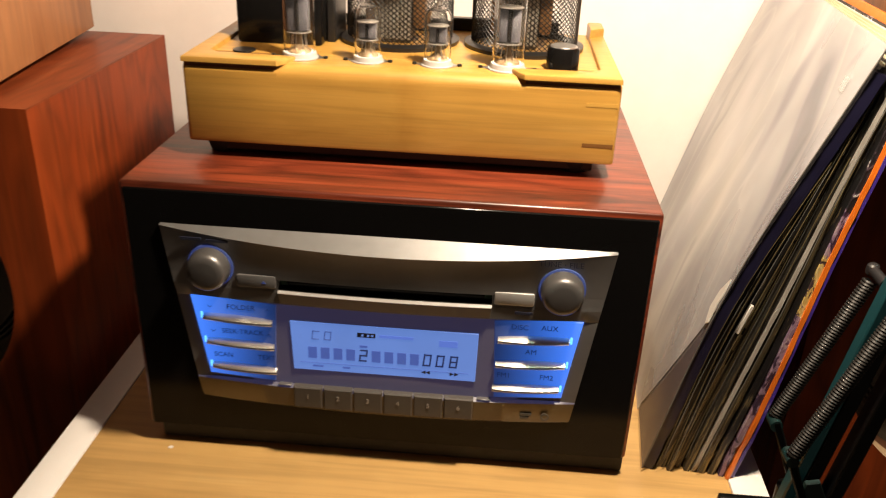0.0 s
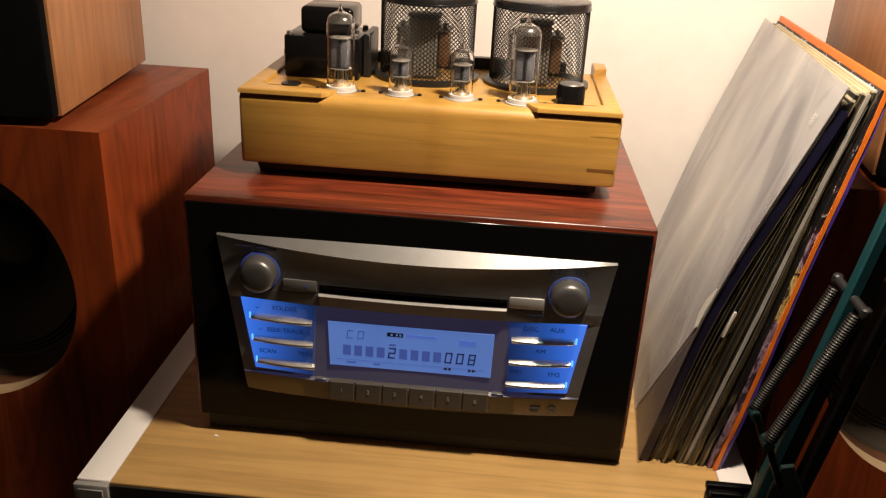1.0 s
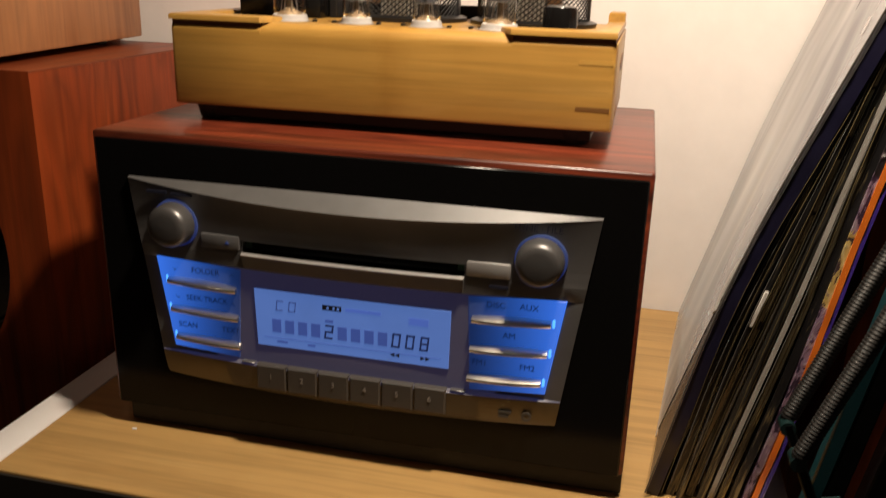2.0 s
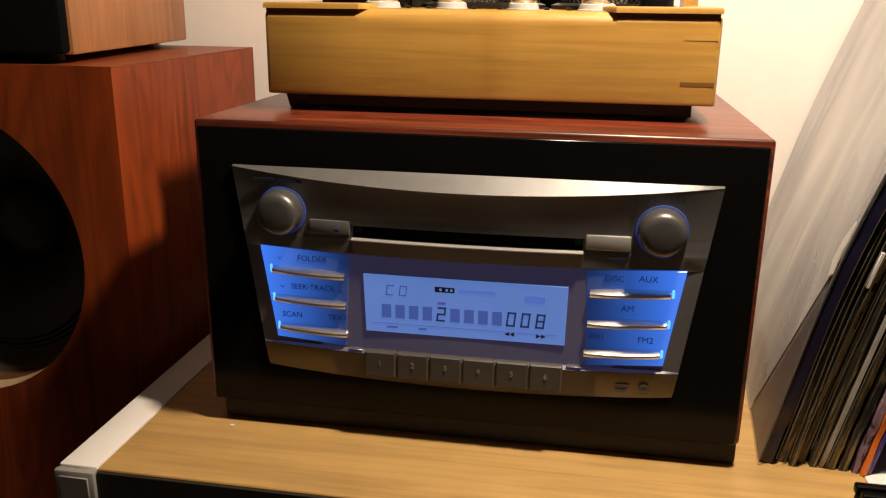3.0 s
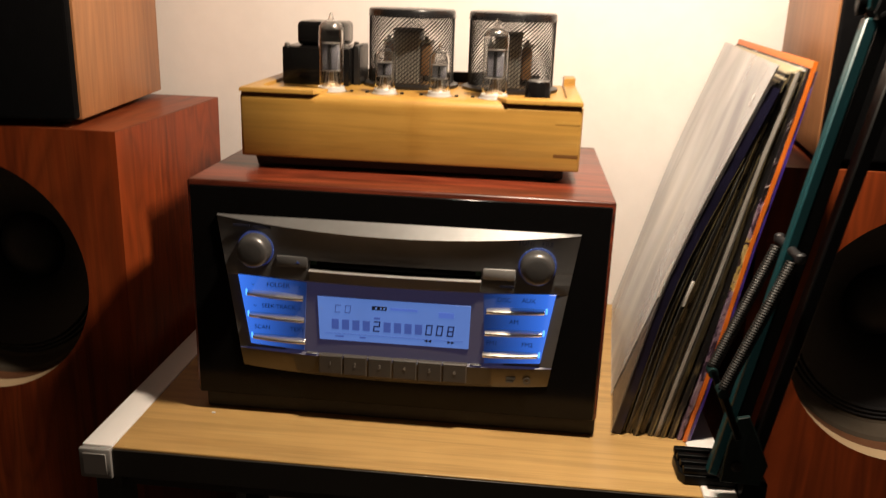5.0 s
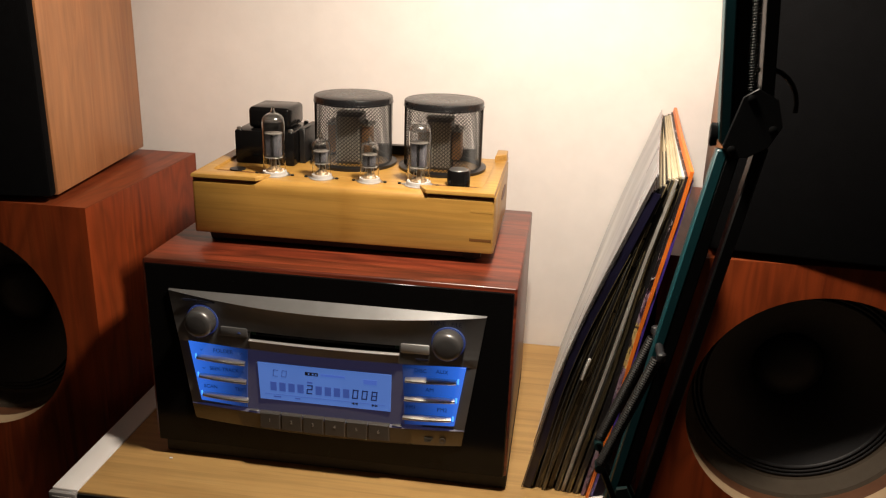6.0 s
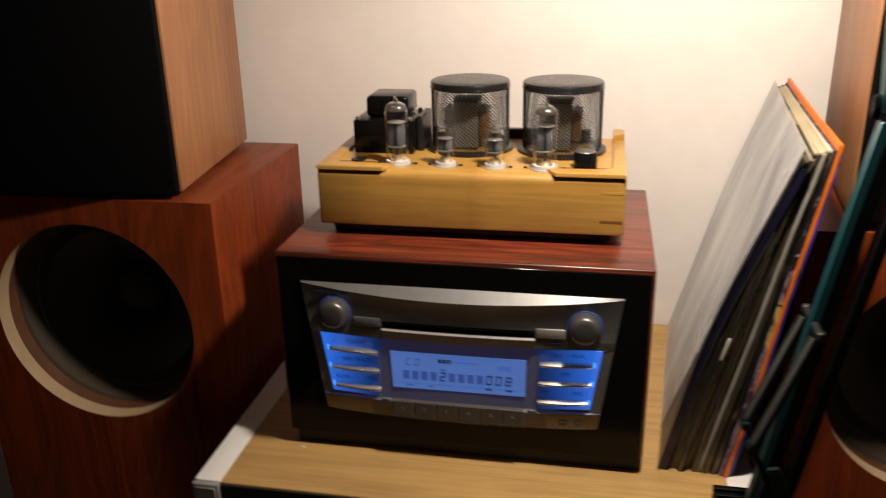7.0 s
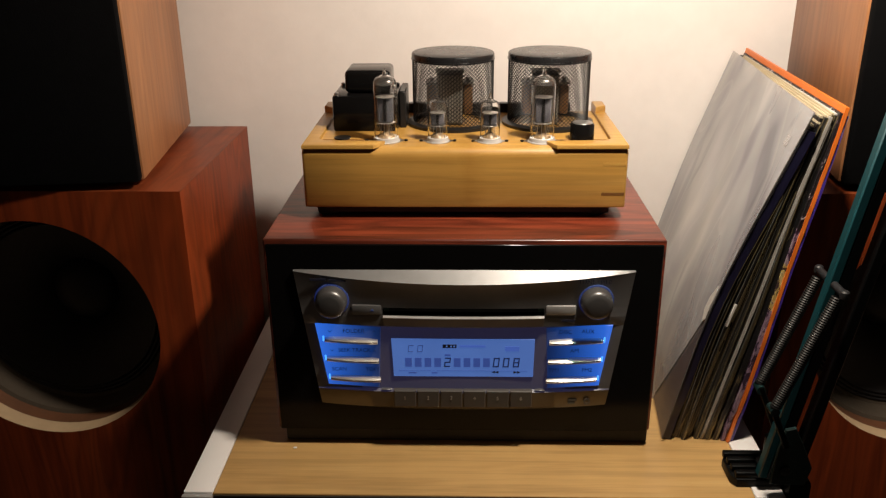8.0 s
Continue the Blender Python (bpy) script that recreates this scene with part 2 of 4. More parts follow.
LCD = glowing("lcd_backlight", (0.13, 0.28, 0.82), 0.37)
LCD_OFF = glowing("lcd_dim_segment", (0.07, 0.15, 0.66), 0.26)
LCD_DIM = glowing("lcd_grey_segment", (0.06, 0.12, 0.52), 0.17)
LCD_FAINT = glowing("lcd_faint_segment", (0.10, 0.215, 0.86), 0.35)
SURROUND = glowing("display_bezel", (0.12, 0.12, 0.36), 0.075, (0.095, 0.092, 0.105), 0.42)
BLUE_L = side_lit("lit_keys_left", BLUE, 0.05, 0.72, -0.066, -0.128)
BLUE_R = side_lit("lit_keys_right", BLUE, 0.05, 0.72, 0.066, 0.128)
DIODE = glowing("blue_diode", (0.06, 0.30, 1.0), 1.5)
HALO = glowing("knob_halo", (0.05, 0.11, 0.80), 0.055)
# silver darkened and browned: the table's reflection in the lower lip, as colour
LIP_DARK = brushed("table_tinted_silver", (0.135, 0.116, 0.085), 0.42, "x", 0.7)
KEY = plain("preset_key", (0.085, 0.078, 0.072), 0.42, 0.2, vary=0.08)
GLASS = clear("tube_glass", (0.98, 0.98, 0.97), 0.0, 1.3)
PLATE = plain("anode_grey", (0.13, 0.132, 0.15), 0.35, 0.5, grain=400)
GETTER = plain("getter_mirror", (0.20, 0.19, 0.18), 0.2, 0.8, vary=0.3, bump=0.0)
MICA = plain("mica_disc", (0.12, 0.11, 0.10), 0.4)
GETTER.node_tree.nodes["Principled BSDF"].inputs["Alpha"].default_value = 0.62
KEYWOOD = plain("dark_joint_key", (0.15, 0.065, 0.015), 0.5)
KEYWOOD_PALE = plain("joint_key", (0.44, 0.245, 0.052), 0.5)
AMBER = plain("tube_stem", (0.15, 0.105, 0.060), 0.3, grain=500, vary=0.3)
CERAMIC = plain("white_ceramic", (0.43, 0.415, 0.40), 0.3, vary=0.04)
STEEL = plain("zinc_steel", (0.45, 0.44, 0.43), 0.3, 0.9)
LAMINATE = plain("iron_laminations", (0.40, 0.39, 0.35), 0.45, 0.35, grain=500)
COPPER = plain("copper_winding", (0.32, 0.18, 0.085), 0.35, 0.5, grain=300, vary=0.25)
IRON = plain("dark_iron", (0.12, 0.115, 0.105), 0.45, 0.4, grain=400)
LIDBLACK = plain("black_enamel_lid", (0.011, 0.011, 0.012), 0.28, grain=90, vary=0.2, bump=0.02)
TEAL = plain("teal_enamel", (0.005, 0.046, 0.056), 0.38, grain=90, vary=0.12)
SPRING = plain("spring_steel", (0.022, 0.021, 0.020), 0.50, 0.5, grain=300)
FILM = plastic_film("milky_plastic_film")

# a bamboo node: a slightly darker ring across the middle of the front board
n_, l_ = BAMBOO.node_tree.nodes, BAMBOO.node_tree.links
pb = n_["Principled BSDF"]
was = pb.inputs["Base Color"].links[0].from_socket
tc_, sx_ = n_.new("ShaderNodeTexCoord"), n_.new("ShaderNodeSeparateXYZ")
l_.new(tc_.outputs["Object"], sx_.inputs[0])
wob = n_.new("ShaderNodeMath")
wob.operation = "MULTIPLY_ADD"
l_.new(noise_tex(n_, l_, coords(n_, l_, (1, 1, 1)), 140, 3), wob.inputs[0])
wob.inputs[1].default_value = 0.012
l_.new(sx_.outputs[0], wob.inputs[2])
band = ramp(n_, [(0.0, (1, 1, 1)), (0.40, (1, 1, 1)), (0.50, (0.89, 0.85, 0.78)), (0.58, (0.95, 0.93, 0.90)), (0.66, (1, 1, 1))])
fit_ = n_.new("ShaderNodeMapRange")
fit_.inputs[1].default_value, fit_.inputs[2].default_value = -0.040, 0.060
l_.new(wob.outputs[0], fit_.inputs[0])
l_.new(fit_.outputs[0], band.inputs[0])
l_.new(mixed(n_, l_, 1.0, was, band.outputs[0], "MULTIPLY"), pb.inputs["Base Color"])
TEAL_DARK = plain("dark_teal_casting", (0.004, 0.020, 0.020), 0.45, grain=90, vary=0.15)


# ---- shape helpers ----
def thing(name, at, label, category, group="", kind="", m=None):
    ob = new(name)
    ob.empty_display_size = 0.02
    ob.matrix_basis = m if m is not None else Matrix.Translation(at)
    ob["local"] = 1 if m is not None else 0
    return tagged(ob, label, category, group, kind)


def top_of(ob):
    while ob.parent:
        ob = ob.parent
    return ob


def finish(name, bm, material, smooth=True):
    bmesh.ops.recalc_face_normals(bm, faces=bm.faces)
    me = bpy.data.meshes.new(name)
    bm.to_mesh(me)
    bm.free()
    me.materials.append(material)
    if smooth:
        me.polygons.foreach_set("use_smooth", [not (p.area > 2e-5 and max(abs(c) for c in p.normal) > 0.9995) for p in me.polygons])
        me.set_sharp_from_angle(angle=radians(38))
    return me


def part(name, bm, material, parent, label="", smooth=True):
    """One mesh under a thing or a part. Meshes of unturned things are given in the place's own metres."""
    root = top_of(parent)
    if not root["local"]:
        bm.transform(root.matrix_basis.inverted())
    ob = new(name, finish(name, bm, material, smooth))
    ob.parent = parent
    return tagged(ob, label)


def structure(name, bm, material, label, category="structure", parent=None):
    ob = new(name, finish(name, bm, material, False))
    if parent:
        ob.parent = parent
    return tagged(ob, label, category, kind="structure")


def box(x0, x1, y0, y1, z0, z1, bevel=0.0, seg=2, bm=None):
    bm = bm or bmesh.new()
    r = bmesh.ops.create_cube(bm, size=1)
    vs = r["verts"]
    for v in vs:
        v.co = Vector(((x0 + x1) / 2 + v.co.x * (x1 - x0), (y0 + y1) / 2 + v.co.y * (y1 - y0), (z0 + z1) / 2 + v.co.z * (z1 - z0)))
    if bevel:
        es = {e for v in vs for e in v.link_edges}
        bmesh.ops.bevel(bm, geom=list(es), offset=bevel, segments=seg, profile=0.5, affect="EDGES")
    return bm


def lathe(profile, seg=32, centre=(0, 0, 0), axis="z", bm=None, closed=False):
    """Turned shape: profile of (radius, height)."""
    bm = bm or bmesh.new()
    rings = []
    for r, h in profile:
        ring = []
        for i in range(seg):
            a = 2 * math.pi * i / seg
            p = (r * math.cos(a), r * math.sin(a), h) if axis == "z" else (r * math.cos(a), h, r * math.sin(a))
            ring.append(bm.verts.new(Vector(p) + Vector(centre)))
        rings.append(ring)
    pairs = list(zip(rings, rings[1:])) + ([(rings[-1], rings[0])] if closed else [])
    for a, b in pairs:
        for i in range(seg):
            j = (i + 1) % seg
            bm.faces.new((a[i], a[j], b[j], b[i]))
    if not closed:
        for ring, (r, h) in ((rings[0], profile[0]), (rings[-1], profile[-1])):
            if r > 1e-6 and r < 0.05:
                bm.faces.new(ring)
    bmesh.ops.remove_doubles(bm, verts=bm.verts, dist=1e-7)
    return bm


def tube_along(points, radius, seg=8, bm=None):
    bm = bm or bmesh.new()
    rings = []
    for k, p in enumerate(points):
        a, b = Vector(points[max(0, k - 1)]), Vector(points[min(len(points) - 1, k + 1)])
        d = (b - a).normalized()
        u = d.orthogonal().normalized() if k == 0 else (u - d * u.dot(d)).normalized()
        w = d.cross(u)
        rings.append([bm.verts.new(Vector(p) + radius * (math.cos(2 * math.pi * i / seg) * u + math.sin(2 * math.pi * i / seg) * w)) for i in range(seg)])
    for a, b in zip(rings, rings[1:]):
        for i in range(seg):
            bm.faces.new((a[i], a[(i + 1) % seg], b[(i + 1) % seg], b[i]))
    bm.faces.new(rings[0]), bm.faces.new(rings[-1][::-1])
    return bm


def bar(a, b, wide, thick, up=(0, 1, 0), bevel=0.001):
    """A flat bar from a to b; wide along up."""
    a, b = Vector(a), Vector(b)
    d = b - a
    bm = box(-thick / 2, thick / 2, -wide / 2, wide / 2, 0, d.length, bevel, 1)
    z = d.normalized()
    y = (Vector(up) - z * z.dot(Vector(up))).normalized()
    bm.transform(Matrix.Translation(a) @ Matrix((y.cross(z), y, z)).transposed().to_4x4())
    return bm


def slab(outline, y0, y1, bevel=0.0, seg=1):
    """An outline of (x, z) pairs given thickness along y."""
    bm = bmesh.new()
    f = bm.faces.new([bm.verts.new((x, y0, z)) for x, z in outline])
    r = bmesh.ops.extrude_face_region(bm, geom=[f])
    for v in r["geom"]:
        if isinstance(v, bmesh.types.BMVert):
            v.co.y = y1
    if bevel:
        es = [e for e in bm.edges if abs(e.verts[0].co.y - y0) < 1e-7 and abs(e.verts[1].co.y - y0) < 1e-7]
        bmesh.ops.bevel(bm, geom=es, offset=bevel, segments=seg, profile=0.5, affect="EDGES")
    return bm


def lettering(text, x, y, z, size, align="CENTER"):
    """Letters that stand upright and face the front."""
    cu = bpy.data.curves.new("letters", "FONT")
    cu.body, cu.size, cu.align_x, cu.extrude = text, size, align, 0.00008
    ob = new("letters", cu)
    me = bpy.data.meshes.new_from_object(ob.evaluated_get(bpy.context.evaluated_depsgraph_get()))
    bpy.data.objects.remove(ob)
    bm = bmesh.new()
    bm.from_mesh(me)
    bpy.data.meshes.remove(me)
    bm.transform(Matrix.Translation((x, y, z)) @ Matrix.Rotation(radians(90), 4, "X"))
    return bm


# ---- the room ----
WALL_Y = 0.328
structure("wall_north", box(-2.6, 2.6, WALL_Y, WALL_Y + 0.12, FLOOR, 1.85), WALLPAINT, "smooth cream painted wall behind the table", "wall")
structure("wall_south", box(-2.6, 2.6, -3.72, -3.6, FLOOR, 1.85), WALLPAINT, "plain cream wall across the room", "wall")
structure("wall_west", box(-2.72, -2.6, -3.6, WALL_Y, FLOOR, 1.85), WALLPAINT, "plain cream side wall", "wall")
structure("wall_east", box(2.6, 2.72, -3.6, WALL_Y, FLOOR, 1.85), WALLPAINT, "plain cream side wall", "wall")
structure("ceiling", box(-2.72, 2.72, -3.72, WALL_Y + 0.12, 1.85, 1.95), WALLPAINT, "plain pale ceiling", "ceiling")
structure("floor", box(-2.72, 2.72, -3.72, WALL_Y + 0.12, FLOOR - 0.1, FLOOR), DARKFLOOR, "dark floor under the table", "floor")

# ---- the table ----
table = thing("side_table", (0.016, 0.125, FLOOR), "narrow table with oak top, black front edge and white frame", "table")
T_F, T_B = -0.070, 0.324
part("tabletop", box(-0.2095, 0.2415, T_F + 0.001, T_B, -0.022, 0.0, 0.0008, 1), OAK, table, "light oak veneer top")
part("front_edge", box(-0.2085, 0.2405, T_F - 0.001, T_F + 0.0008, -0.0245, -0.0012, 0.0004, 1), EDGEBLACK, table, "black front edging")
for x0, x1 in ((-0.2345, -0.2097), (0.2417, 0.2665)):
    rail = part("side_rail", box(x0, x1, T_F + 0.002, T_B, -0.026, 0.0006, 0.0012, 2), WHITE, table, "white enamelled square tube")
    cap = box(x0 - 0.0006, x1 + 0.0006, T_F - 0.0035, T_F + 0.0018, -0.0262, -0.0004, 0.0016, 2)
    box(x0 + 0.003, x1 - 0.003, T_F - 0.0042, T_F - 0.003, -0.0225, -0.004, 0.0004, 1, cap)
    part("end_cap", cap, CAPGREY, rail, "grey plastic end cap")
    for y in (T_F + 0.015, T_B - 0.03):
        part("leg", box(x0 + 0.001, x1 - 0.001, y, y + 0.024, FLOOR, -0.0262, 0.0012, 1), EDGEBLACK, table)
part("crossbar", box(-0.2090, 0.2410, T_F + 0.02, T_F + 0.04, -0.045, -0.0225, 0.001, 1), EDGEBLACK, table)
crumb = bmesh.new()
bmesh.ops.create_icosphere(crumb, subdivisions=1, radius=0.0013)
for v in crumb.verts:
    v.co = Vector((v.co.x * 1.7, v.co.y, v.co.z * 0.5)) + Vector((-0.152, -0.004, 0.0006))
ob = new("crumb", finish("crumb", crumb, WHITE))
tagged(ob, "tiny pale crumb lying on the oak top", "crumb")


# ---- large loudspeakers ----
def floor_speaker(xc, front, label, group):
    """Cabinet with a deep round cut-out and a woofer behind it."""
    sp = thing("floor_speaker", (xc, front + 0.12, FLOOR), label, "loudspeaker", group)
    w, top, back, zc, rad, t = 0.147, 0.2245, front + 0.246, 0.086, 0.111, 0.05
    # baffle: a plate with a round hole
    bm = bmesh.new()
    angles = [2 * math.pi * i / 72 for i in range(72)]
    z_lo, z_hi = FLOOR - zc, top - zc
    for cx, cz in ((w, z_hi), (-w, z_hi), (-w, z_lo), (w, z_lo)):
        angles.append(math.atan2(cz, cx) % (2 * math.pi))
    angles = sorted(set(angles))
    inner, outer = [], []
    for a in angles:
        c, s = math.cos(a), math.sin(a)
        k = min((w / abs(c)) if abs(c) > 1e-9 else 9, ((z_hi if s > 0 else -z_lo) / abs(s)) if abs(s) > 1e-9 else 9)
        inner.append(bm.verts.new((xc + rad * c, front, zc + rad * s)))
        outer.append(bm.verts.new((xc + k * c, front, zc + k * s)))
    for i in range(len(angles)):
        j = (i + 1) % len(angles)
        bm.faces.new((inner[i], inner[j], outer[j], outer[i]))
    part("baffle", bm, PADAUK, sp, smooth=False)
    for x0, x1 in ((xc - w, xc - w + 0.018), (xc + w - 0.018, xc + w)):
        part("side_panel", box(x0, x1, front + 0.0003, back, FLOOR, top - 0.0012), PADAUK, sp, smooth=False)
    part("top_panel", box(xc - w, xc + w, front + 0.0004, back - 0.0002, top - 0.0010, top), PADAUK_TOP, sp, smooth=False)
    part("back_panel", box(xc - w + 0.0185, xc + w - 0.0185, back - 0.018, back - 0.0005, FLOOR, top - 0.0185), PADAUK, sp, smooth=False)
    c = (xc, 0, zc)
    part("cutout_rim", lathe([(rad, front), (rad - 0.0002, front + 0.017)], 72, c, "y"), MDF, sp, "pale raw wood rim of the cut-out")
    part("rim_liner", lathe([(rad - 0.0002, front + 0.017), (rad - 0.0006, front + 0.032)], 72, c, "y"), LINER_BROWN, sp, "dark brown inner wall of the cut-out")
    wf = part("woofer", lathe([(rad - 0.0006, front + 0.032), (rad - 0.004, front + 0.034), (rad - 0.009, front + 0.051), (rad - 0.012, front + 0.053)], 72, c, "y"),
              GASKET, sp, "large black woofer with grey gasket")
    roll = [(rad - 0.012, front + 0.053)]
    for k in range(3):
        r0 = rad - 0.012 - 0.0040 * k
        roll += [(r0 - 0.0010, front + 0.0520), (r0 - 0.0020, front + 0.0516), (r0 - 0.0030, front + 0.0520), (r0 - 0.0040, front + 0.0535)]
    part("surround", lathe(roll, 72, c, "y"), CONE, wf)
    rc = roll[-1][0]
    part("cone", lathe([(rc, front + 0.0535), (rc * 0.75, front + 0.068), (rc * 0.5, front + 0.085), (0.034, front + 0.10)], 72, c, "y"), CONE, wf)
    part("dust_cap", lathe([(0.034, front + 0.10), (0.030, front + 0.093), (0.020, front + 0.087), (0.008, front + 0.085), (0.0001, front + 0.0848)], 48, c, "y"), CONE, wf)
    return sp


floor_speaker(-0.396, 0.055, "tall reddish padauk floor loudspeaker with deep woofer cut-out", "padauk floor loudspeakers")
floor_speaker(0.434, 0.050, "tall reddish padauk floor loudspeaker behind the lamp arm", "padauk floor loudspeakers")


def shelf_speaker(m, side, label):
    """Local origin: the inner front bottom corner; side is +1 when the cabinet reaches towards -x."""
    sp = thing("shelf_speaker", None, label, "loudspeaker", "cherry shelf loudspeakers", m=m)
    x = sorted((0.0, -side * 0.27))
    part("cabinet", box(x[0], x[1], 0.013, 0.235, 0.006, 0.44, 0.0015, 2), CHERRY, sp, "brown cherry veneer cabinet", smooth=True)
    part("grille", box(x[0] + 0.001, x[1] - 0.001, 0.0, 0.0125, 0.007, 0.439, 0.003, 2), CLOTH, sp, "black cloth front grille")
    for fx in (x[0] + 0.03, x[1] - 0.03):
        for fy in (0.035, 0.20):
            part("foot", lathe([(0.010, 0.0), (0.011, 0.001), (0.011, 0.0062)], 20, (fx, fy, 0)), RUBBER, sp)
    return sp


shelf_speaker(pose(-0.2830, 0.058, 0.2245, 0, 0, 6.6), 1, "cherry wood loudspeaker with black grille on a larger one")
shelf_speaker(pose(0.3235, 0.054, 0.2245, 0, 0, -6.6), -1, "cherry wood loudspeaker with black grille beside the lamp arm")

# ---- compact disc player in a wooden case ----
player = thing("cd_player", (0, 0.12, 0), "rosewood cased disc player with car radio front, lit blue", "cd player")
BF, BT, BB, BW = 0.003, 0.200, 0.237, 0.167
case = box(-BW, BW, BF, BB, 0.0165, BT, 0.0022, 3)
part("case", case, ROSEWOOD, player, "glossy dark rosewood case")
part("front_panel", box(-BW + 0.0024, BW - 0.0024, BF - 0.0014, BF + 0.002, 0.0167, BT - 0.0040, 0.0008, 1), BLACKGLOSS, player, "glossy black front panel")
part("plinth", box(-0.162, 0.167, 0.009, BB - 0.01, 0.0, 0.0163, 0.002, 2), RUBBER, player, "black recessed plinth")

# the car radio's face: sections across, lofted from end to end
RT, RB = 0.174, 0.043
half = lambda z: 0.1425 - (RT - z) * 0.1337
cols = [-1 + 2 * i / 64 for i in range(65)]
slot_s = 0.0685 / half(0.137)
cols = sorted([c for c in cols if abs(abs(c) - slot_s) > 0.004] + [-slot_s - 0.0005, -slot_s + 0.0005, slot_s - 0.0005, slot_s + 0.0005])


def section(s):
    """(name, z, y) down the face at s, -1 to 1 across it."""
    b = 1 - s * s
    inside = abs(s) < slot_s
    deck = 0.0010 - 0.0025 * b - 0.0120 * max(0.0, abs(s) - 0.9)
    return [("top", RT + 0.0004 * b, BF - 0.0005), ("ridge", RT - 0.0008 - 0.0086 * b, -0.0010 - 0.0080 * b), ("fall", RT - 0.0018 - 0.0092 * b, -0.0008 - 0.0072 * b),
            ("brow", 0.1455 - 0.0012 * b, -0.0008 - 0.0035 * b), ("slot_top", 0.1418 - 0.0012 * b, -0.0006 - 0.0035 * b)] + (
            [("slot_in", 0.1415 - 0.0012 * b, 0.006), ("slot_low", 0.1357 - 0.0022 * b, 0.006)] if inside else
            [("slot_in", 0.1400 - 0.0012 * b, -0.0006 - 0.0033 * b), ("slot_low", 0.1364 - 0.0022 * b, -0.0006 - 0.0033 * b)]) + [
            ("lip_back", 0.1352 - 0.0022 * b, -0.0006 - 0.0030 * b), ("lip", 0.1336 - 0.0013 * b, -(0.0012 if inside else 0.0007) - (0.0056 if inside else 0.0030) * b), ("lip_under", 0.1328 - 0.0014 * b, -(0.0010 if inside else 0.0007) - (0.0050 if inside else 0.0031) * b),
            ("chin", 0.1255 - 0.0030 * b, -0.0002 - 0.0030 * b), ("deck_top", 0.1245 - 0.0030 * b, deck), ("deck_low", 0.0620 - 0.001 * b, deck),
            ("sill", 0.0610 - 0.002 * b, -0.0005 - 0.0045 * b), ("keel", 0.0480 - 0.0050 * b, 0.0002 - 0.0040 * b), ("foot", RB - 0.0050 * b, BF - 0.0006)]


def face_strip(names, low=0.0, high=9.0, side=0):
    bm = bmesh.new()
    grid = []
    for s in sorted(c for c in set(cols + [low, -low, min(high, 1), -min(high, 1)]) if low - 1e-6 <= abs(c) <= high + 1e-6 and (c * side > 0 or not side)):
        sec = [p for p in section(s) if p[0] in names]
        grid.append([bm.verts.new((s * half(z), y, z)) for _, z, y in sec])
    for a, b in zip(grid, grid[1:]):
        for k in range(len(a) - 1):
            bm.faces.new((a[k], b[k], b[k + 1], a[k + 1]))
    return bm


radio = part("radio_face", face_strip({"ridge", "fall", "brow", "slot_top"}), SILVER, player, "curved silver car radio face")
part("top_bevel", face_strip({"top", "ridge"}), BEVEL, radio, "bright silver upper bevel")
E0, E1 = slot_s - 0.0005, slot_s + 0.0005
part("slot_surround", face_strip({"slot_top", "slot_in", "slot_low", "lip_back"}, 0.0, E0), SLOT, radio)
for sd in (-1, 1):
    part("slot_flank", face_strip({"slot_top", "slot_in", "slot_low", "lip_back", "lip", "lip_under"}, E1, 9.0, sd), SILVER, radio)
    part("deck_flank", face_strip({"deck_top", "deck_low"}, 0.70, 9.0, sd), SILVER, radio)
part("slot_lip", face_strip({"lip_back", "lip", "lip_under"}, 0.0, E1), SILVER_LIP, radio, "bright silver lip under the disc slot")
part("chin_band", face_strip({"lip_under", "chin", "deck_top"}), SILVER, radio)
part("display_bezel", face_strip({"deck_top", "deck_low"}, 0.0, 0.70), SURROUND, radio, "bluish translucent bezel")
part("sill_step", face_strip({"deck_low", "sill"}), SURROUND, radio)
part("lower_lip", face_strip({"sill", "keel", "foot"}), LIP_DARK, radio)
# added green blocks put the glow at the slot ends into plain colour
GREEN_GLOW = plain("green_glow_tint", (0.010, 0.055, 0.018), 0.5)
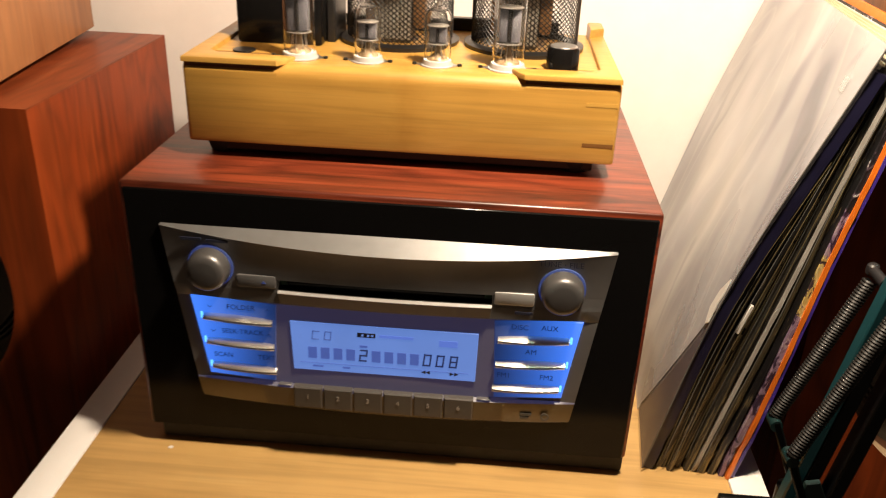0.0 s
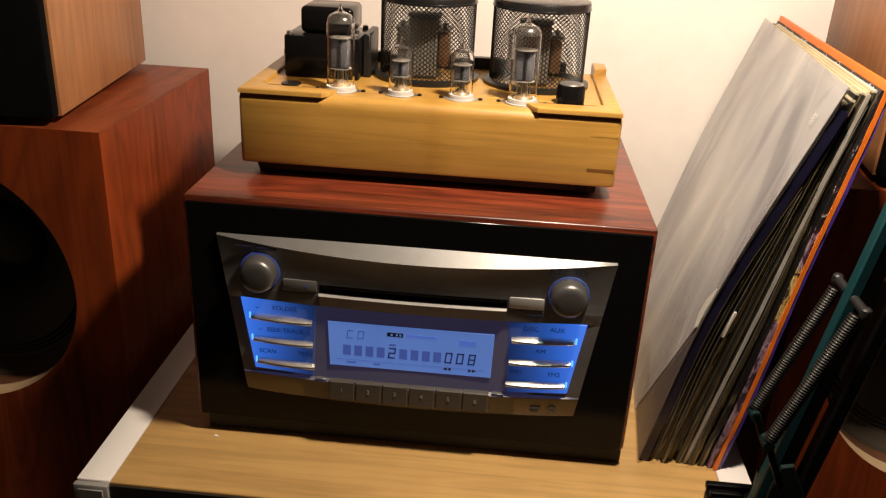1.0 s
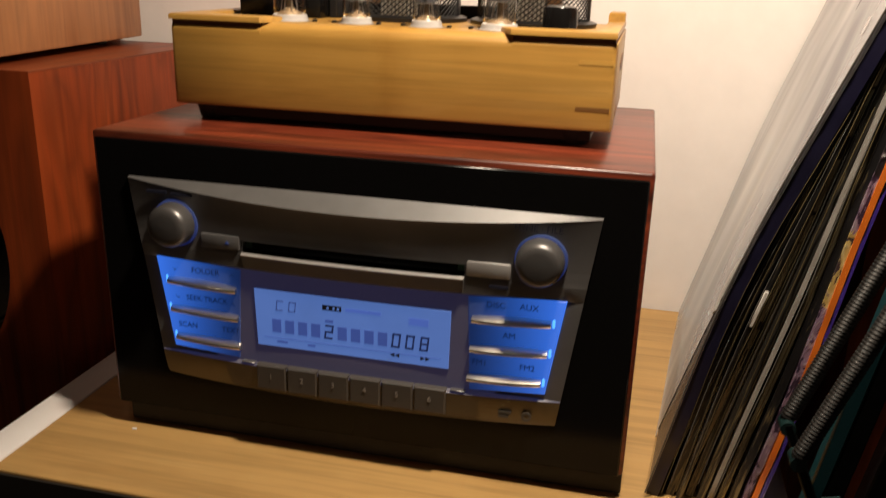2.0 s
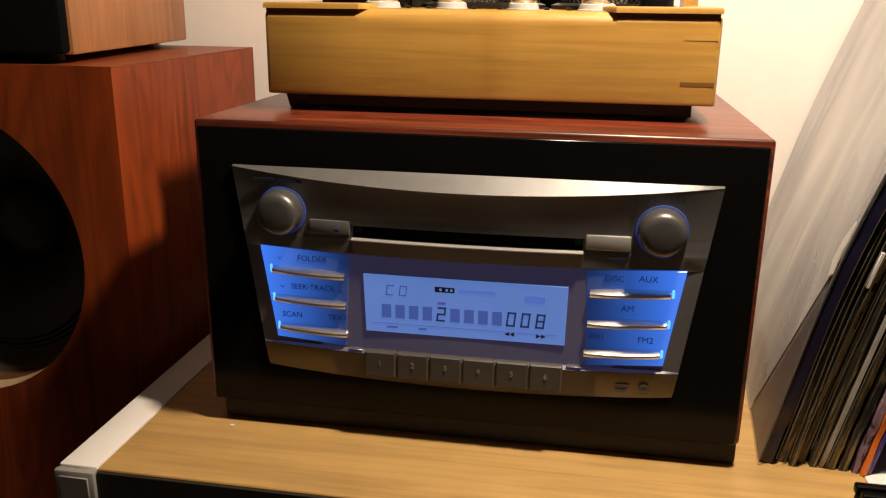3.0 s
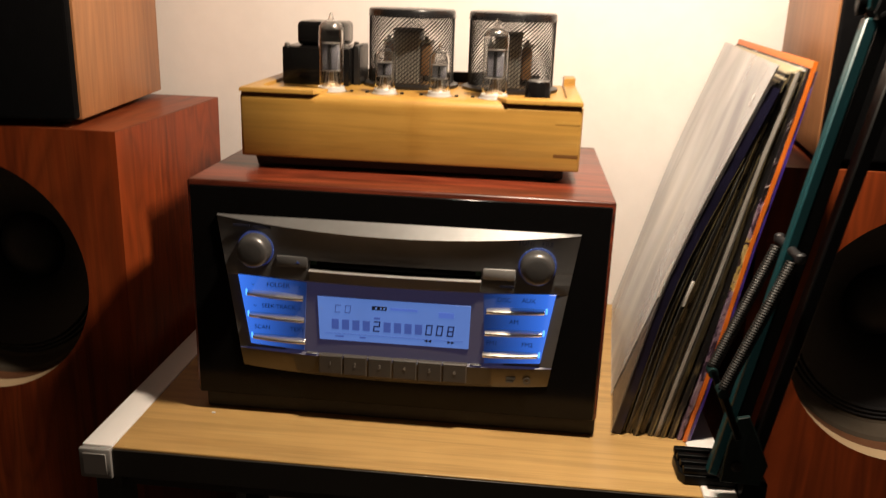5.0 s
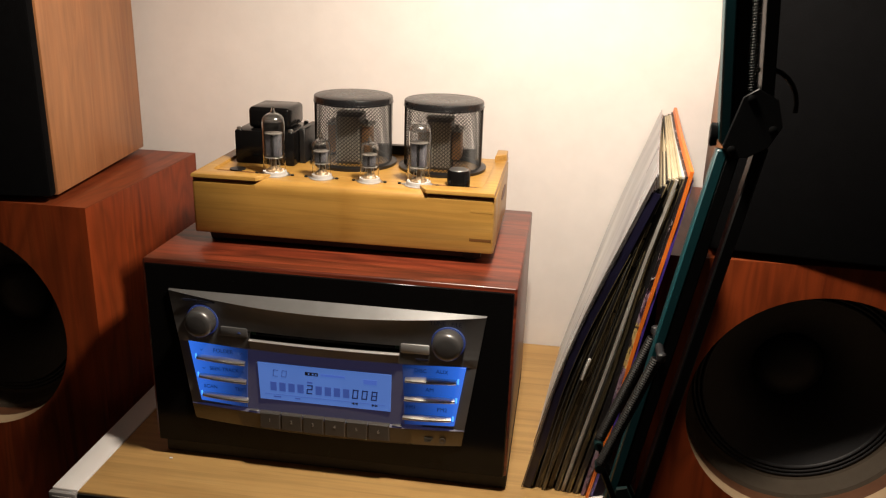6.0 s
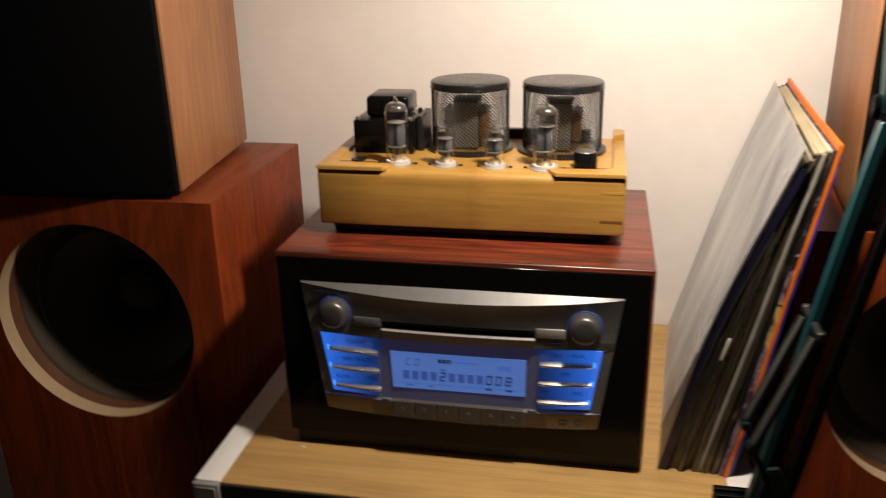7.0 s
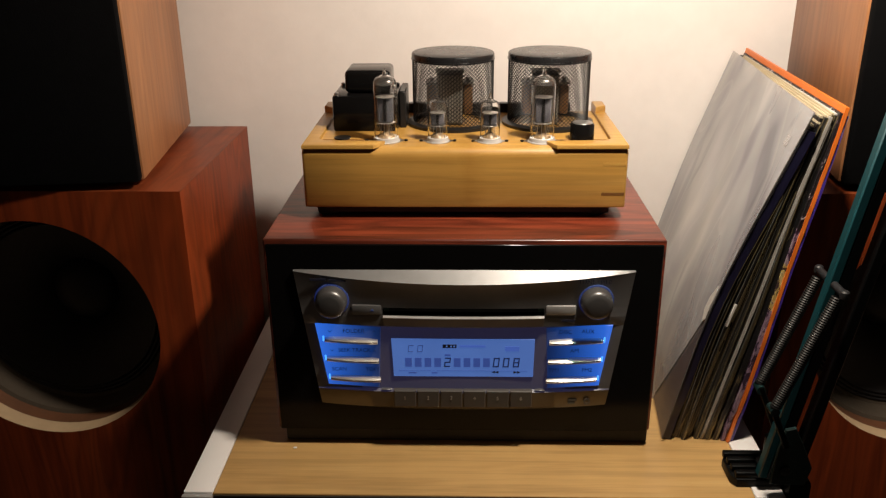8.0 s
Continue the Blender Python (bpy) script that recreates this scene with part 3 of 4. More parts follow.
for sg in (-1, 1):
    part("slot_glow", box(sg * 0.0655 - 0.0022, sg * 0.0655 + 0.0022, 0.0015, 0.0055, 0.1352, 0.1398), GREEN_GLOW, radio, "small green block standing for the glow at the slot end")
    cheek = box(0.0692, 0.0945, -0.0042, 0.002, 0.1345, 0.1436, 0.0012, 2)
    cheek.transform(Matrix.Diagonal((sg, 1, 1, 1)))
    tab = part("eject_key" if sg < 0 else "load_key", cheek, SILVER_LIP if sg > 0 else SILVER, radio)
    if sg < 0:
        part("eject_mark", slab([(-0.0785, 0.1382), (-0.0755, 0.1382), (-0.077, 0.1402)], -0.0045, -0.004), HALO, tab)
    # closing cheeks beside the slot
    side = box(0.0680, 0.1000, -0.0022, 0.002, 0.1330, 0.1445, 0.0004, 1)
    side.transform(Matrix.Diagonal((sg, 1, 1, 1)))
    part("slot_cheek", side, SILVER, radio)
    kx, kz = sg * 0.1108, 0.1480
    kn = part("knob", lathe([(0.0001, -0.0166), (0.0075, -0.0164), (0.0104, -0.0158), (0.0122, -0.0142), (0.0130, -0.0120), (0.0134, -0.0060), (0.0135, 0.001)], 48, (kx, 0, kz), "y"),
              KNOB, radio, "round satin silver knob")
    part("halo", lathe([(0.0134, -0.0044), (0.0146, -0.0041), (0.0150, 0.0005)], 48, (kx, 0, kz), "y"), HALO, kn, "blue lit ring behind the knob")

# lit key fields, keys and letters
FY = -0.0006
for sg in (-1, 1):
    hx = half
    field = slab([(sg * 0.0705, 0.1215), (sg * (hx(0.1235) - 0.0088), 0.1245), (sg * (hx(0.067) - 0.0100), 0.0655), (sg * 0.0735, 0.0625)], FY - 0.0006, FY + 0.0012, 0.0005)
    fld = part("lit_field", field, BLUE_L if sg < 0 else BLUE_R, radio, "blue glowing key field")
    for k, (xa, xb, z) in enumerate(((0.0735, 0.1190, 0.1098), (0.0730, 0.1180, 0.0912), (0.0720, 0.1155, 0.0725))):
        bm = bmesh.new()
        rings = []
        for q in range(13):
            u = q / 12
            bow = math.sin(math.pi * u) ** 0.7
            zc = z + 0.0022 * (u - 0.5) - 0.0004 * bow
            prof = [(0.0006, 0.0012 + 0.0014 * bow), (-0.0012, 0.0012 + 0.0014 * bow), (-0.0036 - 0.0014 * bow, -0.0002), (-0.0038 - 0.0014 * bow, -0.0012), (-0.0030 - 0.0010 * bow, -0.0026), (0.0006, -0.0028)]
            rings.append([bm.verts.new((sg * (xa + u * (xb - xa)), FY + py, zc + pz)) for py, pz in prof])
        for ra, rb in zip(rings, rings[1:]):
            for q in range(5):
                bm.faces.new((ra[q], ra[q + 1], rb[q + 1], rb[q]))
        bm.faces.new(rings[0]), bm.faces.new(rings[-1][::-1])
        key = part("key", bm, CHROME, fld, "chrome rocker key")
        end = xb + 0.0006
        part("diode", box(min(sg * end, sg * (end + 0.0016)), max(sg * end, sg * (end + 0.0016)), FY - 0.0014, FY + 0.0004, z - 0.0022, z + 0.0034, 0.0007, 1), DIODE, fld, "blue light beside the key")
TY = FY - 0.0009
for text, x, z, size in (("FOLDER", -0.094, 0.1162, 0.0052), ("SEEK\u00b7TRACK", -0.094, 0.0978, 0.0050), ("SCAN", -0.108, 0.0792, 0.0050), ("TEXT", -0.079, 0.0790, 0.0050),
                         ("DISC", 0.087, 0.1162, 0.0052), ("AUX", 0.106, 0.1168, 0.0052), ("AM", 0.0955, 0.0982, 0.0052), ("FM1", 0.079, 0.0792, 0.0052), ("FM2", 0.107, 0.0794, 0.0052)):
    part("lettering", lettering(text, x, TY, z, size), INK_FIELD, radio, smooth=False)
for x, z, up in ((-0.1145, 0.1175, -1), (-0.0765, 0.117, 1), (-0.1135, 0.0992, -1), (-0.0765, 0.0985, 1)):
    part("arrow_mark", slab([(x - 0.0018, z + 0.0008 * -up), (x, z + 0.0010 * up), (x + 0.0018, z + 0.0008 * -up), (x, z + 0.0004 * up)], TY, TY + 0.0002), INK_FIELD, radio)
part("lettering", lettering("TUNE \u00b7 FILE", 0.1085, -0.0066, 0.1650, 0.0054), INK, radio, smooth=False)
for x0, x1, z in ((-0.128, -0.115, 0.1662), (-0.112, -0.098, 0.1655)):
    part("print_bar", box(x0, x1, -0.0046, -0.0036, z - 0.0004, z + 0.0014), INK, radio)
part("print_bar", box(0.083, 0.094, -0.0042, -0.0036, 0.1288, 0.1306), INK, radio)

# display
lcd = part("display", slab([(-0.0620, 0.1108), (0.0612, 0.1108), (0.0606, 0.0740), (-0.0605, 0.0740)], FY - 0.0014, FY + 0.002, 0.0004), LCD, player, "pale blue backlit display")
LY = FY - 0.0016
for i in range(12):
    x = -0.0475 + i * 0.00845
    if i in (0, 1, 2, 3, 5, 6, 7, 8):
        part("segment_block", box(x - 0.0029, x + 0.0029, LY - 0.0001, LY + 0.0003, 0.0838, 0.0925), LCD_OFF, lcd)
SEGMENTS = {"0": "abcdef", "2": "abged", "8": "abcdefg", "C": "adef", "D": "abcdef"}


def seven_segment(ch, x, z, w, h, bold, ink):
    """Slanted bars of one display digit."""
    m, g = h / 2, 0.00015
    place = {"a": (0, w, h - bold, h), "g": (0, w, m - bold / 2, m + bold / 2), "d": (0, w, 0, bold), "f": (0, bold, m, h), "b": (w - bold, w, m, h), "e": (0, bold, 0, m), "c": (w - bold, w, 0, m)}
    for k in SEGMENTS[ch]:
        x0, x1, z0, z1 = place[k]
        bm = box(x0 + g, x1 - g, LY - 0.0002, LY + 0.0002, z0 + g, z1 - g)
        for v in bm.verts:
            v.co.x += x - w / 2 + 0.10 * (v.co.z - h / 2)
            v.co.z += z
        part("digit_segment", bm, ink, lcd, smooth=False)


for ch, x in (("2", -0.0137), ("0", 0.0285), ("0", 0.0370), ("8", 0.0458)):
    seven_segment(ch, x, 0.0836, 0.0056, 0.0094, 0.0014, INK_LCD)
for ch, x in (("C", -0.0452), ("D", -0.0372)):
    seven_segment(ch, x, 0.0982, 0.0048, 0.0068, 0.0008, LCD_DIM)
part("source_badge", box(-0.0178, -0.0058, LY - 0.0001, LY + 0.0003, 0.1023, 0.1056, 0.0001, 1), INK, lcd)
for x0 in (-0.0150, -0.0112, -0.0085):
    part("badge_dot", box(x0, x0 + 0.0014, LY - 0.0003, LY, 0.1032, 0.1047), LCD, lcd)
for x0, x1, z0, z1 in ((-0.003, 0.019, 0.1030, 0.1050), (0.036, 0.048, 0.0995, 0.1040), (-0.016, -0.011, 0.0945, 0.0962), (-0.0475, -0.0405, 0.0772, 0.0785), (-0.0275, -0.0225, 0.0772, 0.0785), (-0.056, 0.056, 0.0800, 0.0803)):
    part("faint_segment", box(x0, x1, LY - 0.0001, LY + 0.0003, z0, z1), LCD_FAINT if z1 > 0.098 else LCD_OFF, lcd)
for x, d in ((0.0262, -1), (0.0292, -1), (0.0450, 1), (0.0480, 1)):
    part("skip_mark", slab([(x - d * 0.0014, 0.0775), (x + d * 0.0014, 0.0788), (x - d * 0.0014, 0.0801)], LY - 0.0001, LY + 0.0003), INK, lcd)

# preset keys along the lower lip
for i in range(6):
    x0, x1 = -0.0612 + i * 0.0203, -0.0612 + (i + 1) * 0.0203
    b = 1 - ((x0 + x1) / 0.25) ** 2
    z0 = 0.0478 - 0.0030 * b
    bm = slab([(x0 + 0.0004, 0.0618), (x1 - 0.0004, 0.0618), (x1 - 0.0004, z0), (x0 + 0.0004, z0)], -0.0056, 0.0, 0.0009)
    key = part("preset_key", bm, KEY, radio, "grey numbered preset key")
    part("digit", lettering(str(i + 1), (x0 + x1) / 2, -0.0060, 0.0530, 0.0050), SILVER_LIP, key, smooth=False)
for sg in (-1, 1):
    bm = box(0.0625, 0.0715, -0.0040, 0.0, 0.0611, 0.0618, 0.0003, 1)
    bm.transform(Matrix.Diagonal((sg, 1, 1, 1)))
    part("key_end_trim", bm, BEVEL, radio)
for z, w in ((0.0505, 0.0075), (0.0478, 0.0060)):
    part("print_bar", box(0.092, 0.092 + w, -0.0030, -0.0018, z, z + 0.0018), INK_FADED, radio)
part("disc_mark", lathe([(0.0030, -0.0028), (0.0030, -0.0022), (0.0016, -0.0022), (0.0016, -0.0028)], 20, (0.1085, 0, 0.0502), "y", closed=True), INK_FADED, radio)

# ---- valve amplifier on the case ----
amp = thing("valve_amplifier", (0, 0.125, 0.200), "bamboo valve amplifier with glass valves and black mesh guards", "amplifier")


def plan_slab(outline, z0, z1, bevel=0.0):
    bm = bmesh.new()
    f = bm.faces.new([bm.verts.new((x, y, z0)) for x, y in outline])
    r = bmesh.ops.extrude_face_region(bm, geom=[f])
    for v in r["geom"]:
        if isinstance(v, bmesh.types.BMVert):
            v.co.z = z1
    if bevel:
        es = [e for e in bm.edges if abs(e.verts[0].co.z - z1) < 1e-7 and abs(e.verts[1].co.z - z1) < 1e-7]
        bmesh.ops.bevel(bm, geom=es, offset=bevel, segments=2, profile=0.5, affect="EDGES")
    return bm


def front_board():
    """One board: its middle rolls back into the deck, its ends stop under the rim."""
    bm = bmesh.new()
    ends = [(AX0, 0.0034), (AX0 + 0.0010, 0.0010), (AX0 + 0.0034, 0.0)]
    left = ends + [(-0.0775, 0)]
    right = [(0.0800, 0)] + [(AX1 - (x - AX0), d) for x, d in ends[::-1]]
    for stations, top, rad in ((left, 0.2618, 0.0040), ([(-0.0775, 0), (0.0800, 0)], 0.2643, 0.0083), (right, 0.2618, 0.0040)):
        sec = [(AF + 0.030, 0.2107), (AF + 0.0022, 0.2107), (AF + 0.0006, 0.2112), (AF, 0.2130), (AF, top - rad)]
        sec += [(AF + rad * (1 - math.cos(q)), top - rad + rad * math.sin(q)) for q in [radians(15 * k) for k in range(1, 7)]] + [(AF + 0.030, top)]
        rows = [[bm.verts.new((x, y + d, z)) for y, z in sec] for x, d in stations]
        for p, q in zip(rows, rows[1:]):
            for k in range(len(p)):
                j = (k + 1) % len(p)
                bm.faces.new((p[k], p[j], q[j], q[k]))
        bm.faces.new(rows[0]), bm.faces.new(rows[-1][::-1])
    return bm


AF, AB, AX0, AX1 = 0.053, 0.202, -0.1392, 0.1402
DECK = 0.2640
chassis = part("chassis", box(AX0 + 0.0002, AX1 - 0.0002, AF + 0.031, AB, 0.2105, 0.2618, 0.0010, 2), BAMBOO, amp, "honey coloured bamboo body")
part("front_board", front_board(), BAMBOO, amp, "honey coloured bamboo front board")
# dark strips fill the gap under the rim, its shade put into their colour
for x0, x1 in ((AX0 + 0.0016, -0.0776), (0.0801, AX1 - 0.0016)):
    part("groove_shade", box(x0, x1, AF + 0.0012, AB - 0.003, 0.2600, 0.2639), BAMBOO_DARK, chassis, "dark strip standing for the shaded gap under the rim")
part("deck", box(AX0 + 0.004, AX1 - 0.004, AF + 0.0305, AB - 0.004, 0.2578, DECK + 0.0003, 0.0003, 1), BAMBOO, amp)
for sg in (-1, 1):
    o = AX1 if sg > 0 else AX0
    i = 0.0790 if sg > 0 else -0.0770
    rim = [(o - sg * 0.0006, AF - 0.0015), (i, AF - 0.0015), (i - sg * 0.003, AF + 0.002), (i - sg * 0.009, AF + 0.014), (o - sg * 0.020, AF + 0.016), (o - sg * 0.013, AF + 0.022), (o - sg * 0.012, AB), (o - sg * 0.0006, AB)]
    part("rim", plan_slab(rim, 0.2638, 0.2674, 0.0014), BAMBOO, amp, "raised bamboo rim")
    post = [(o - sg * 0.0010, AB - 0.020), (o - sg * 0.012, AB - 0.030), (o - sg * 0.012, AB), (o - sg * 0.0010, AB)]
    part("rim_block", plan_slab(post, 0.2668, 0.2735, 0.0015), BAMBOO, amp)
    for z in ((0.2235, 0.2500) if sg > 0 else ()):
        part("joint_key", box(min(o - sg * 0.0215, o - sg * 0.002), max(o - sg * 0.0215, o - sg * 0.002), AF - 0.0002, AF + 0.002, z - 0.0013, z + 0.0012), KEYWOOD if z < 0.23 else KEYWOOD_PALE, chassis)
# flat dark oval in place of an opening: the slot's shade as colour
slot = lathe([(0.010, -0.0012), (0.0095, 0.0)], 24)
slot.transform(Matrix.Translation((AX1 + 0.0002, 0.150, 0.243)) @ Matrix.Rotation(radians(90), 4, "Y") @ Matrix.Diagonal((0.55, 2.6, 1, 1)))
part("hand_slot_shade", slot, BAMBOO_DARK, chassis, "dark oval standing for the shaded hand slot in the side")
for x in (-0.121, 0.117):
    for y in (0.074, 0.178):
        part("foot", lathe([(0.0090, 0.2000), (0.0100, 0.2010), (0.0125, 0.2107)], 28, (x, y, 0)), RUBBER, amp, "black tapered rubber foot")
# black slab filling the space underneath, standing for the amplifier's shadow there
part("base_shade", box(AX0 + 0.014, AX1 - 0.012, AF + 0.011, AB - 0.012, 0.2022, 0.2106, 0.001, 1), BLACKSATIN, amp)
part("back_strip", box(-0.058, 0.106, 0.1906, 0.1998, DECK - 0.001, 0.2735, 0.001, 1), BLACKSATIN, amp, "black terminal strip")

for k, x in enumerate((-0.052, -0.022, -0.011, 0.040, 0.057)):
    part("signal_lead", tube_along([(x, AB - 0.004, 0.2230), (x, AB + 0.006, 0.2225), (x + 0.001, AB + 0.0105, 0.2160), (x + 0.001, AB + 0.0110, 0.2060), (x + 0.003, AB + 0.0125, 0.2032)], 0.0030, 8), RUBBER, amp, "black lead behind the amplifier")


def valve(x, y, r, top, big):
    """A glass valve in its white ceramic socket."""
    z = DECK
    c = (x, y, 0)
    so = part("valve", lathe([(r * 1.20, z), (r * 1.20, z + 0.0008), (r * 1.12, z + 0.0012), (r * 1.05, z + 0.0040), (r * 0.96, z + 0.0044), (r * 0.84, z + 0.0040)], 36, c), CERAMIC, amp,
              "tall glass valve in white socket" if big else "small glass valve in white socket")
    part("socket_plate", plan_slab([(x + k * math.cos(a) * (r * 1.75 if abs(math.cos(a)) > 0.97 else r * 1.32), y + r * 1.32 * math.sin(a)) for k in (1,) for a in [2 * math.pi * i / 24 for i in range(24)]],
                                   z - 0.0004, z + 0.0006), STEEL, so)
    for s in (-1, 1):
        part("screw", lathe([(0.0016, z + 0.0004), (0.0016, z + 0.0016), (0.0008, z + 0.0020)], 12, (x + s * r * 1.68, y - 0.001, 0)), BLACKSATIN, so)
    h0, h1 = z + 0.0028, top - 0.0056
    prof = [(r * 0.86, h0), (r * 0.97, h0 + 0.002), (r, h0 + 0.005), (r, h1 - r * 0.80), (r * 0.93, h1 - r * 0.42), (r * 0.74, h1 - r * 0.16), (r * 0.42, h1), (r * 0.22, h1 + 0.0010), (r * 0.17, h1 + 0.0030), (r * 0.13, top - 0.0010), (0.0004, top + 0.0004)]
    thick = 0.0006
    inner = [(max(0.0002, a - thick), b - (thick if b > h1 - r else -thick if b < h0 + 0.001 else 0)) for a, b in prof[::-1]]
    g = part("glass", lathe(prof + inner, 36, c, closed=True), GLASS, so)
    g.visible_shadow = False
    tall = h1 - h0
    lo, hi = h0 + tall * (0.27 if big else 0.36), h0 + tall * (0.66 if big else 0.66)
    pl = box(x - r * 0.66, x + r * 0.66, y - r * 0.40, y + r * 0.40, lo, hi, r * 0.12, 2)
    part("anode", pl, PLATE, so, "grey metal anode")
    part("anode_rib", box(x - r * 0.12, x + r * 0.12, y - r * 0.52, y + r * 0.52, lo + 0.0005, hi - 0.0005, r * 0.05, 1), BLACKSATIN, so)
    for zz in (lo - 0.0008, hi + 0.0004):
        part("mica_disc", lathe([(r * 0.80, zz), (r * 0.80, zz + 0.0003)], 28, c), MICA, so)
    patch = [(r * 0.93, h1 - r * 0.70), (r * 0.90, h1 - r * 0.44), (r * 0.70, h1 - r * 0.20), (r * 0.36, h1 - 0.0008)]
    part("getter", lathe(patch if big else patch[2:], 32, c), GETTER, so, "dark mirrored getter patch")
    part("stem", lathe([(r * 0.80, h0 + 0.0008), (r * 0.72, h0 + 0.0024), (r * 0.44, h0 + 0.0042), (r * 0.22, h0 + 0.0060), (r * 0.16, lo - 0.001)], 24, c), AMBER, so)
    for k in range(7):
        a = 2 * math.pi * k / 7
        part("lead_wire", tube_along([(x + r * 0.55 * math.cos(a), y + r * 0.55 * math.sin(a), h0 + 0.002), (x + r * 0.38 * math.cos(a), y + r * 0.38 * math.sin(a), lo)], 0.00028, 5), STEEL, so)
    return so


valve(-0.0680, 0.078, 0.0103, 0.3268, True)
valve(0.0680, 0.076, 0.0103, 0.3268, True)
valve(-0.0228, 0.077, 0.0087, 0.3062, False)
valve(0.0226, 0.076, 0.0087, 0.3062, False)
vk = part("volume_knob", lathe([(0.0102, DECK), (0.0106, DECK + 0.0005), (0.0104, DECK + 0.0135), (0.0094, DECK + 0.0150), (0.0001, DECK + 0.0152)], 40, (0.1035, 0.083, 0)), BLACKGLOSS, amp, "glossy black volume knob")
part("knob_cap", lathe([(0.0088, DECK + 0.0151), (0.0080, DECK + 0.0158), (0.0001, DECK + 0.0160)], 40, (0.1035, 0.083, 0)), STEEL, vk)
part("headphone_ring", lathe([(0.0075, DECK), (0.0075, DECK + 0.0012), (0.0050, DECK + 0.0014)], 28, (-0.108, 0.088, 0)), BLACKSATIN, amp)

# black power transformer
trf = part("power_transformer", box(-0.1195, -0.0600, 0.111, 0.168, DECK, 0.2972, 0.0025, 2), BLACKGLOSS, amp, "glossy black power transformer")
part("bell_cover", box(-0.1085, -0.0670, 0.121, 0.166, 0.2974, 0.3180, 0.0040, 3), BLACKGLOSS, trf)
part("core", box(-0.0598, -0.0535, 0.126, 0.168, DECK, 0.2985, 0.001, 1), BLACKSATIN, trf, "dark stacked iron core")
for x in (-0.1155, -0.0640):
    for y in (0.115, 0.164):
        part("bolt", lathe([(0.0024, 0.2970), (0.0024, 0.2990), (0.0012, 0.2997)], 12, (x, y, 0)), STEEL, trf)


def mesh_guard(x, y):
    r, z0, z1 = 0.0374, DECK + 0.0030, 0.3256
    gd = part("mesh_guard", lathe([(0.0425, DECK), (0.0428, DECK + 0.0030), (0.0400, DECK + 0.0040), (0.0382, DECK + 0.0046), (0.0372, DECK + 0.0046), (0.0372, DECK)], 56, (x, y, 0), closed=True),
              BLACKSATIN, amp, "round black expanded mesh guard")
    part("lid", lathe([(0.0374, z1 - 0.001), (0.0383, z1 - 0.0004), (0.0384, z1 + 0.0036), (0.0378, z1 + 0.0050), (0.0366, z1 + 0.0056), (0.020, z1 + 0.0058), (0.0001, z1 + 0.0059)], 64, (x, y, 0)), LIDBLACK, gd, "flat black lid")
    bm = bmesh.new()
    count, rows = 58, 34
    dz = (z1 - z0) / rows
    half_w = 0.00033
    for i in range(count):
        for j in range(rows):
            for s in (1, -1):
                a0 = 2 * math.pi * (i + (0.5 if j % 2 else 0.0)) / count
                a1 = a0 + s * math.pi / count
                p0 = Vector((x + r * math.cos(a0), y + r * math.sin(a0), z0 + j * dz))
                p1 = Vector((x + r * math.cos(a1), y + r * math.sin(a1), z0 + (j + 1) * dz))
                d = (p1 - p0).normalized()
                out = Vector((math.cos(a0), math.sin(a0), 0))
                w = d.cross(out).normalized() * half_w
                o = out * half_w
                v = [bm.verts.new(q) for q in (p0 - w, p0 + w, p0 + o * 1.6, p1 - w, p1 + w, p1 + o * 1.6)]
                for f in ((0, 1, 4, 3), (1, 2, 5, 4), (2, 0, 3, 5)):
                    bm.faces.new([v[k] for k in f])
    part("mesh_screen", bm, BLACKSATIN, gd, "black diamond mesh", smooth=False)
    part("seam", box(x + 0.0365, x + 0.0380, y - 0.003, y + 0.003, z0, z1), BLACKSATIN, gd)
    part("lid_bead", lathe([(0.0377, z1 - 0.0016), (0.0388, z1 - 0.0010), (0.0388, z1 + 0.0002), (0.0377, z1 + 0.0006)], 64, (x, y, 0)), LIDBLACK, gd)
    ot = part("output_transformer", box(x - 0.0150, x + 0.0090, y - 0.0110, y + 0.0140, DECK, 0.3120, 0.001, 1), IRON, amp, "small iron transformer inside the guard")
    for k in range(9):
        lx = x - 0.0148 + k * 0.00268
        part("lamination", box(lx, lx + 0.0019, y - 0.0128, y - 0.0108, DECK + 0.003, 0.3110, 0.0002, 1), LAMINATE, ot)
    for side in (-1, 1):
        xs = sorted((x - 0.003 + side * 0.0122, x - 0.003 + side * 0.0215))
        part("winding", box(xs[0], xs[1], y - 0.0090, y + 0.0110, DECK + 0.010, 0.3020, 0.003, 2), COPPER, ot, "copper coloured winding")
        part("frame_strap", box(xs[0] - 0.001, xs[1] + 0.001, y - 0.0105, y + 0.0125, 0.3022, 0.3042, 0.0004, 1), LAMINATE, ot)
        part("tag", box(xs[0] + 0.003, xs[1] - 0.003, y - 0.006, y - 0.001, 0.3043, 0.3085, 0.0008, 1), STEEL, ot)
    part("top_strap", box(x - 0.0165, x + 0.0105, y - 0.0060, y + 0.0090, 0.3120, 0.3145, 0.0006, 1), LAMINATE, ot)


mesh_guard(-0.0103, 0.147)
mesh_guard(0.0790, 0.147)

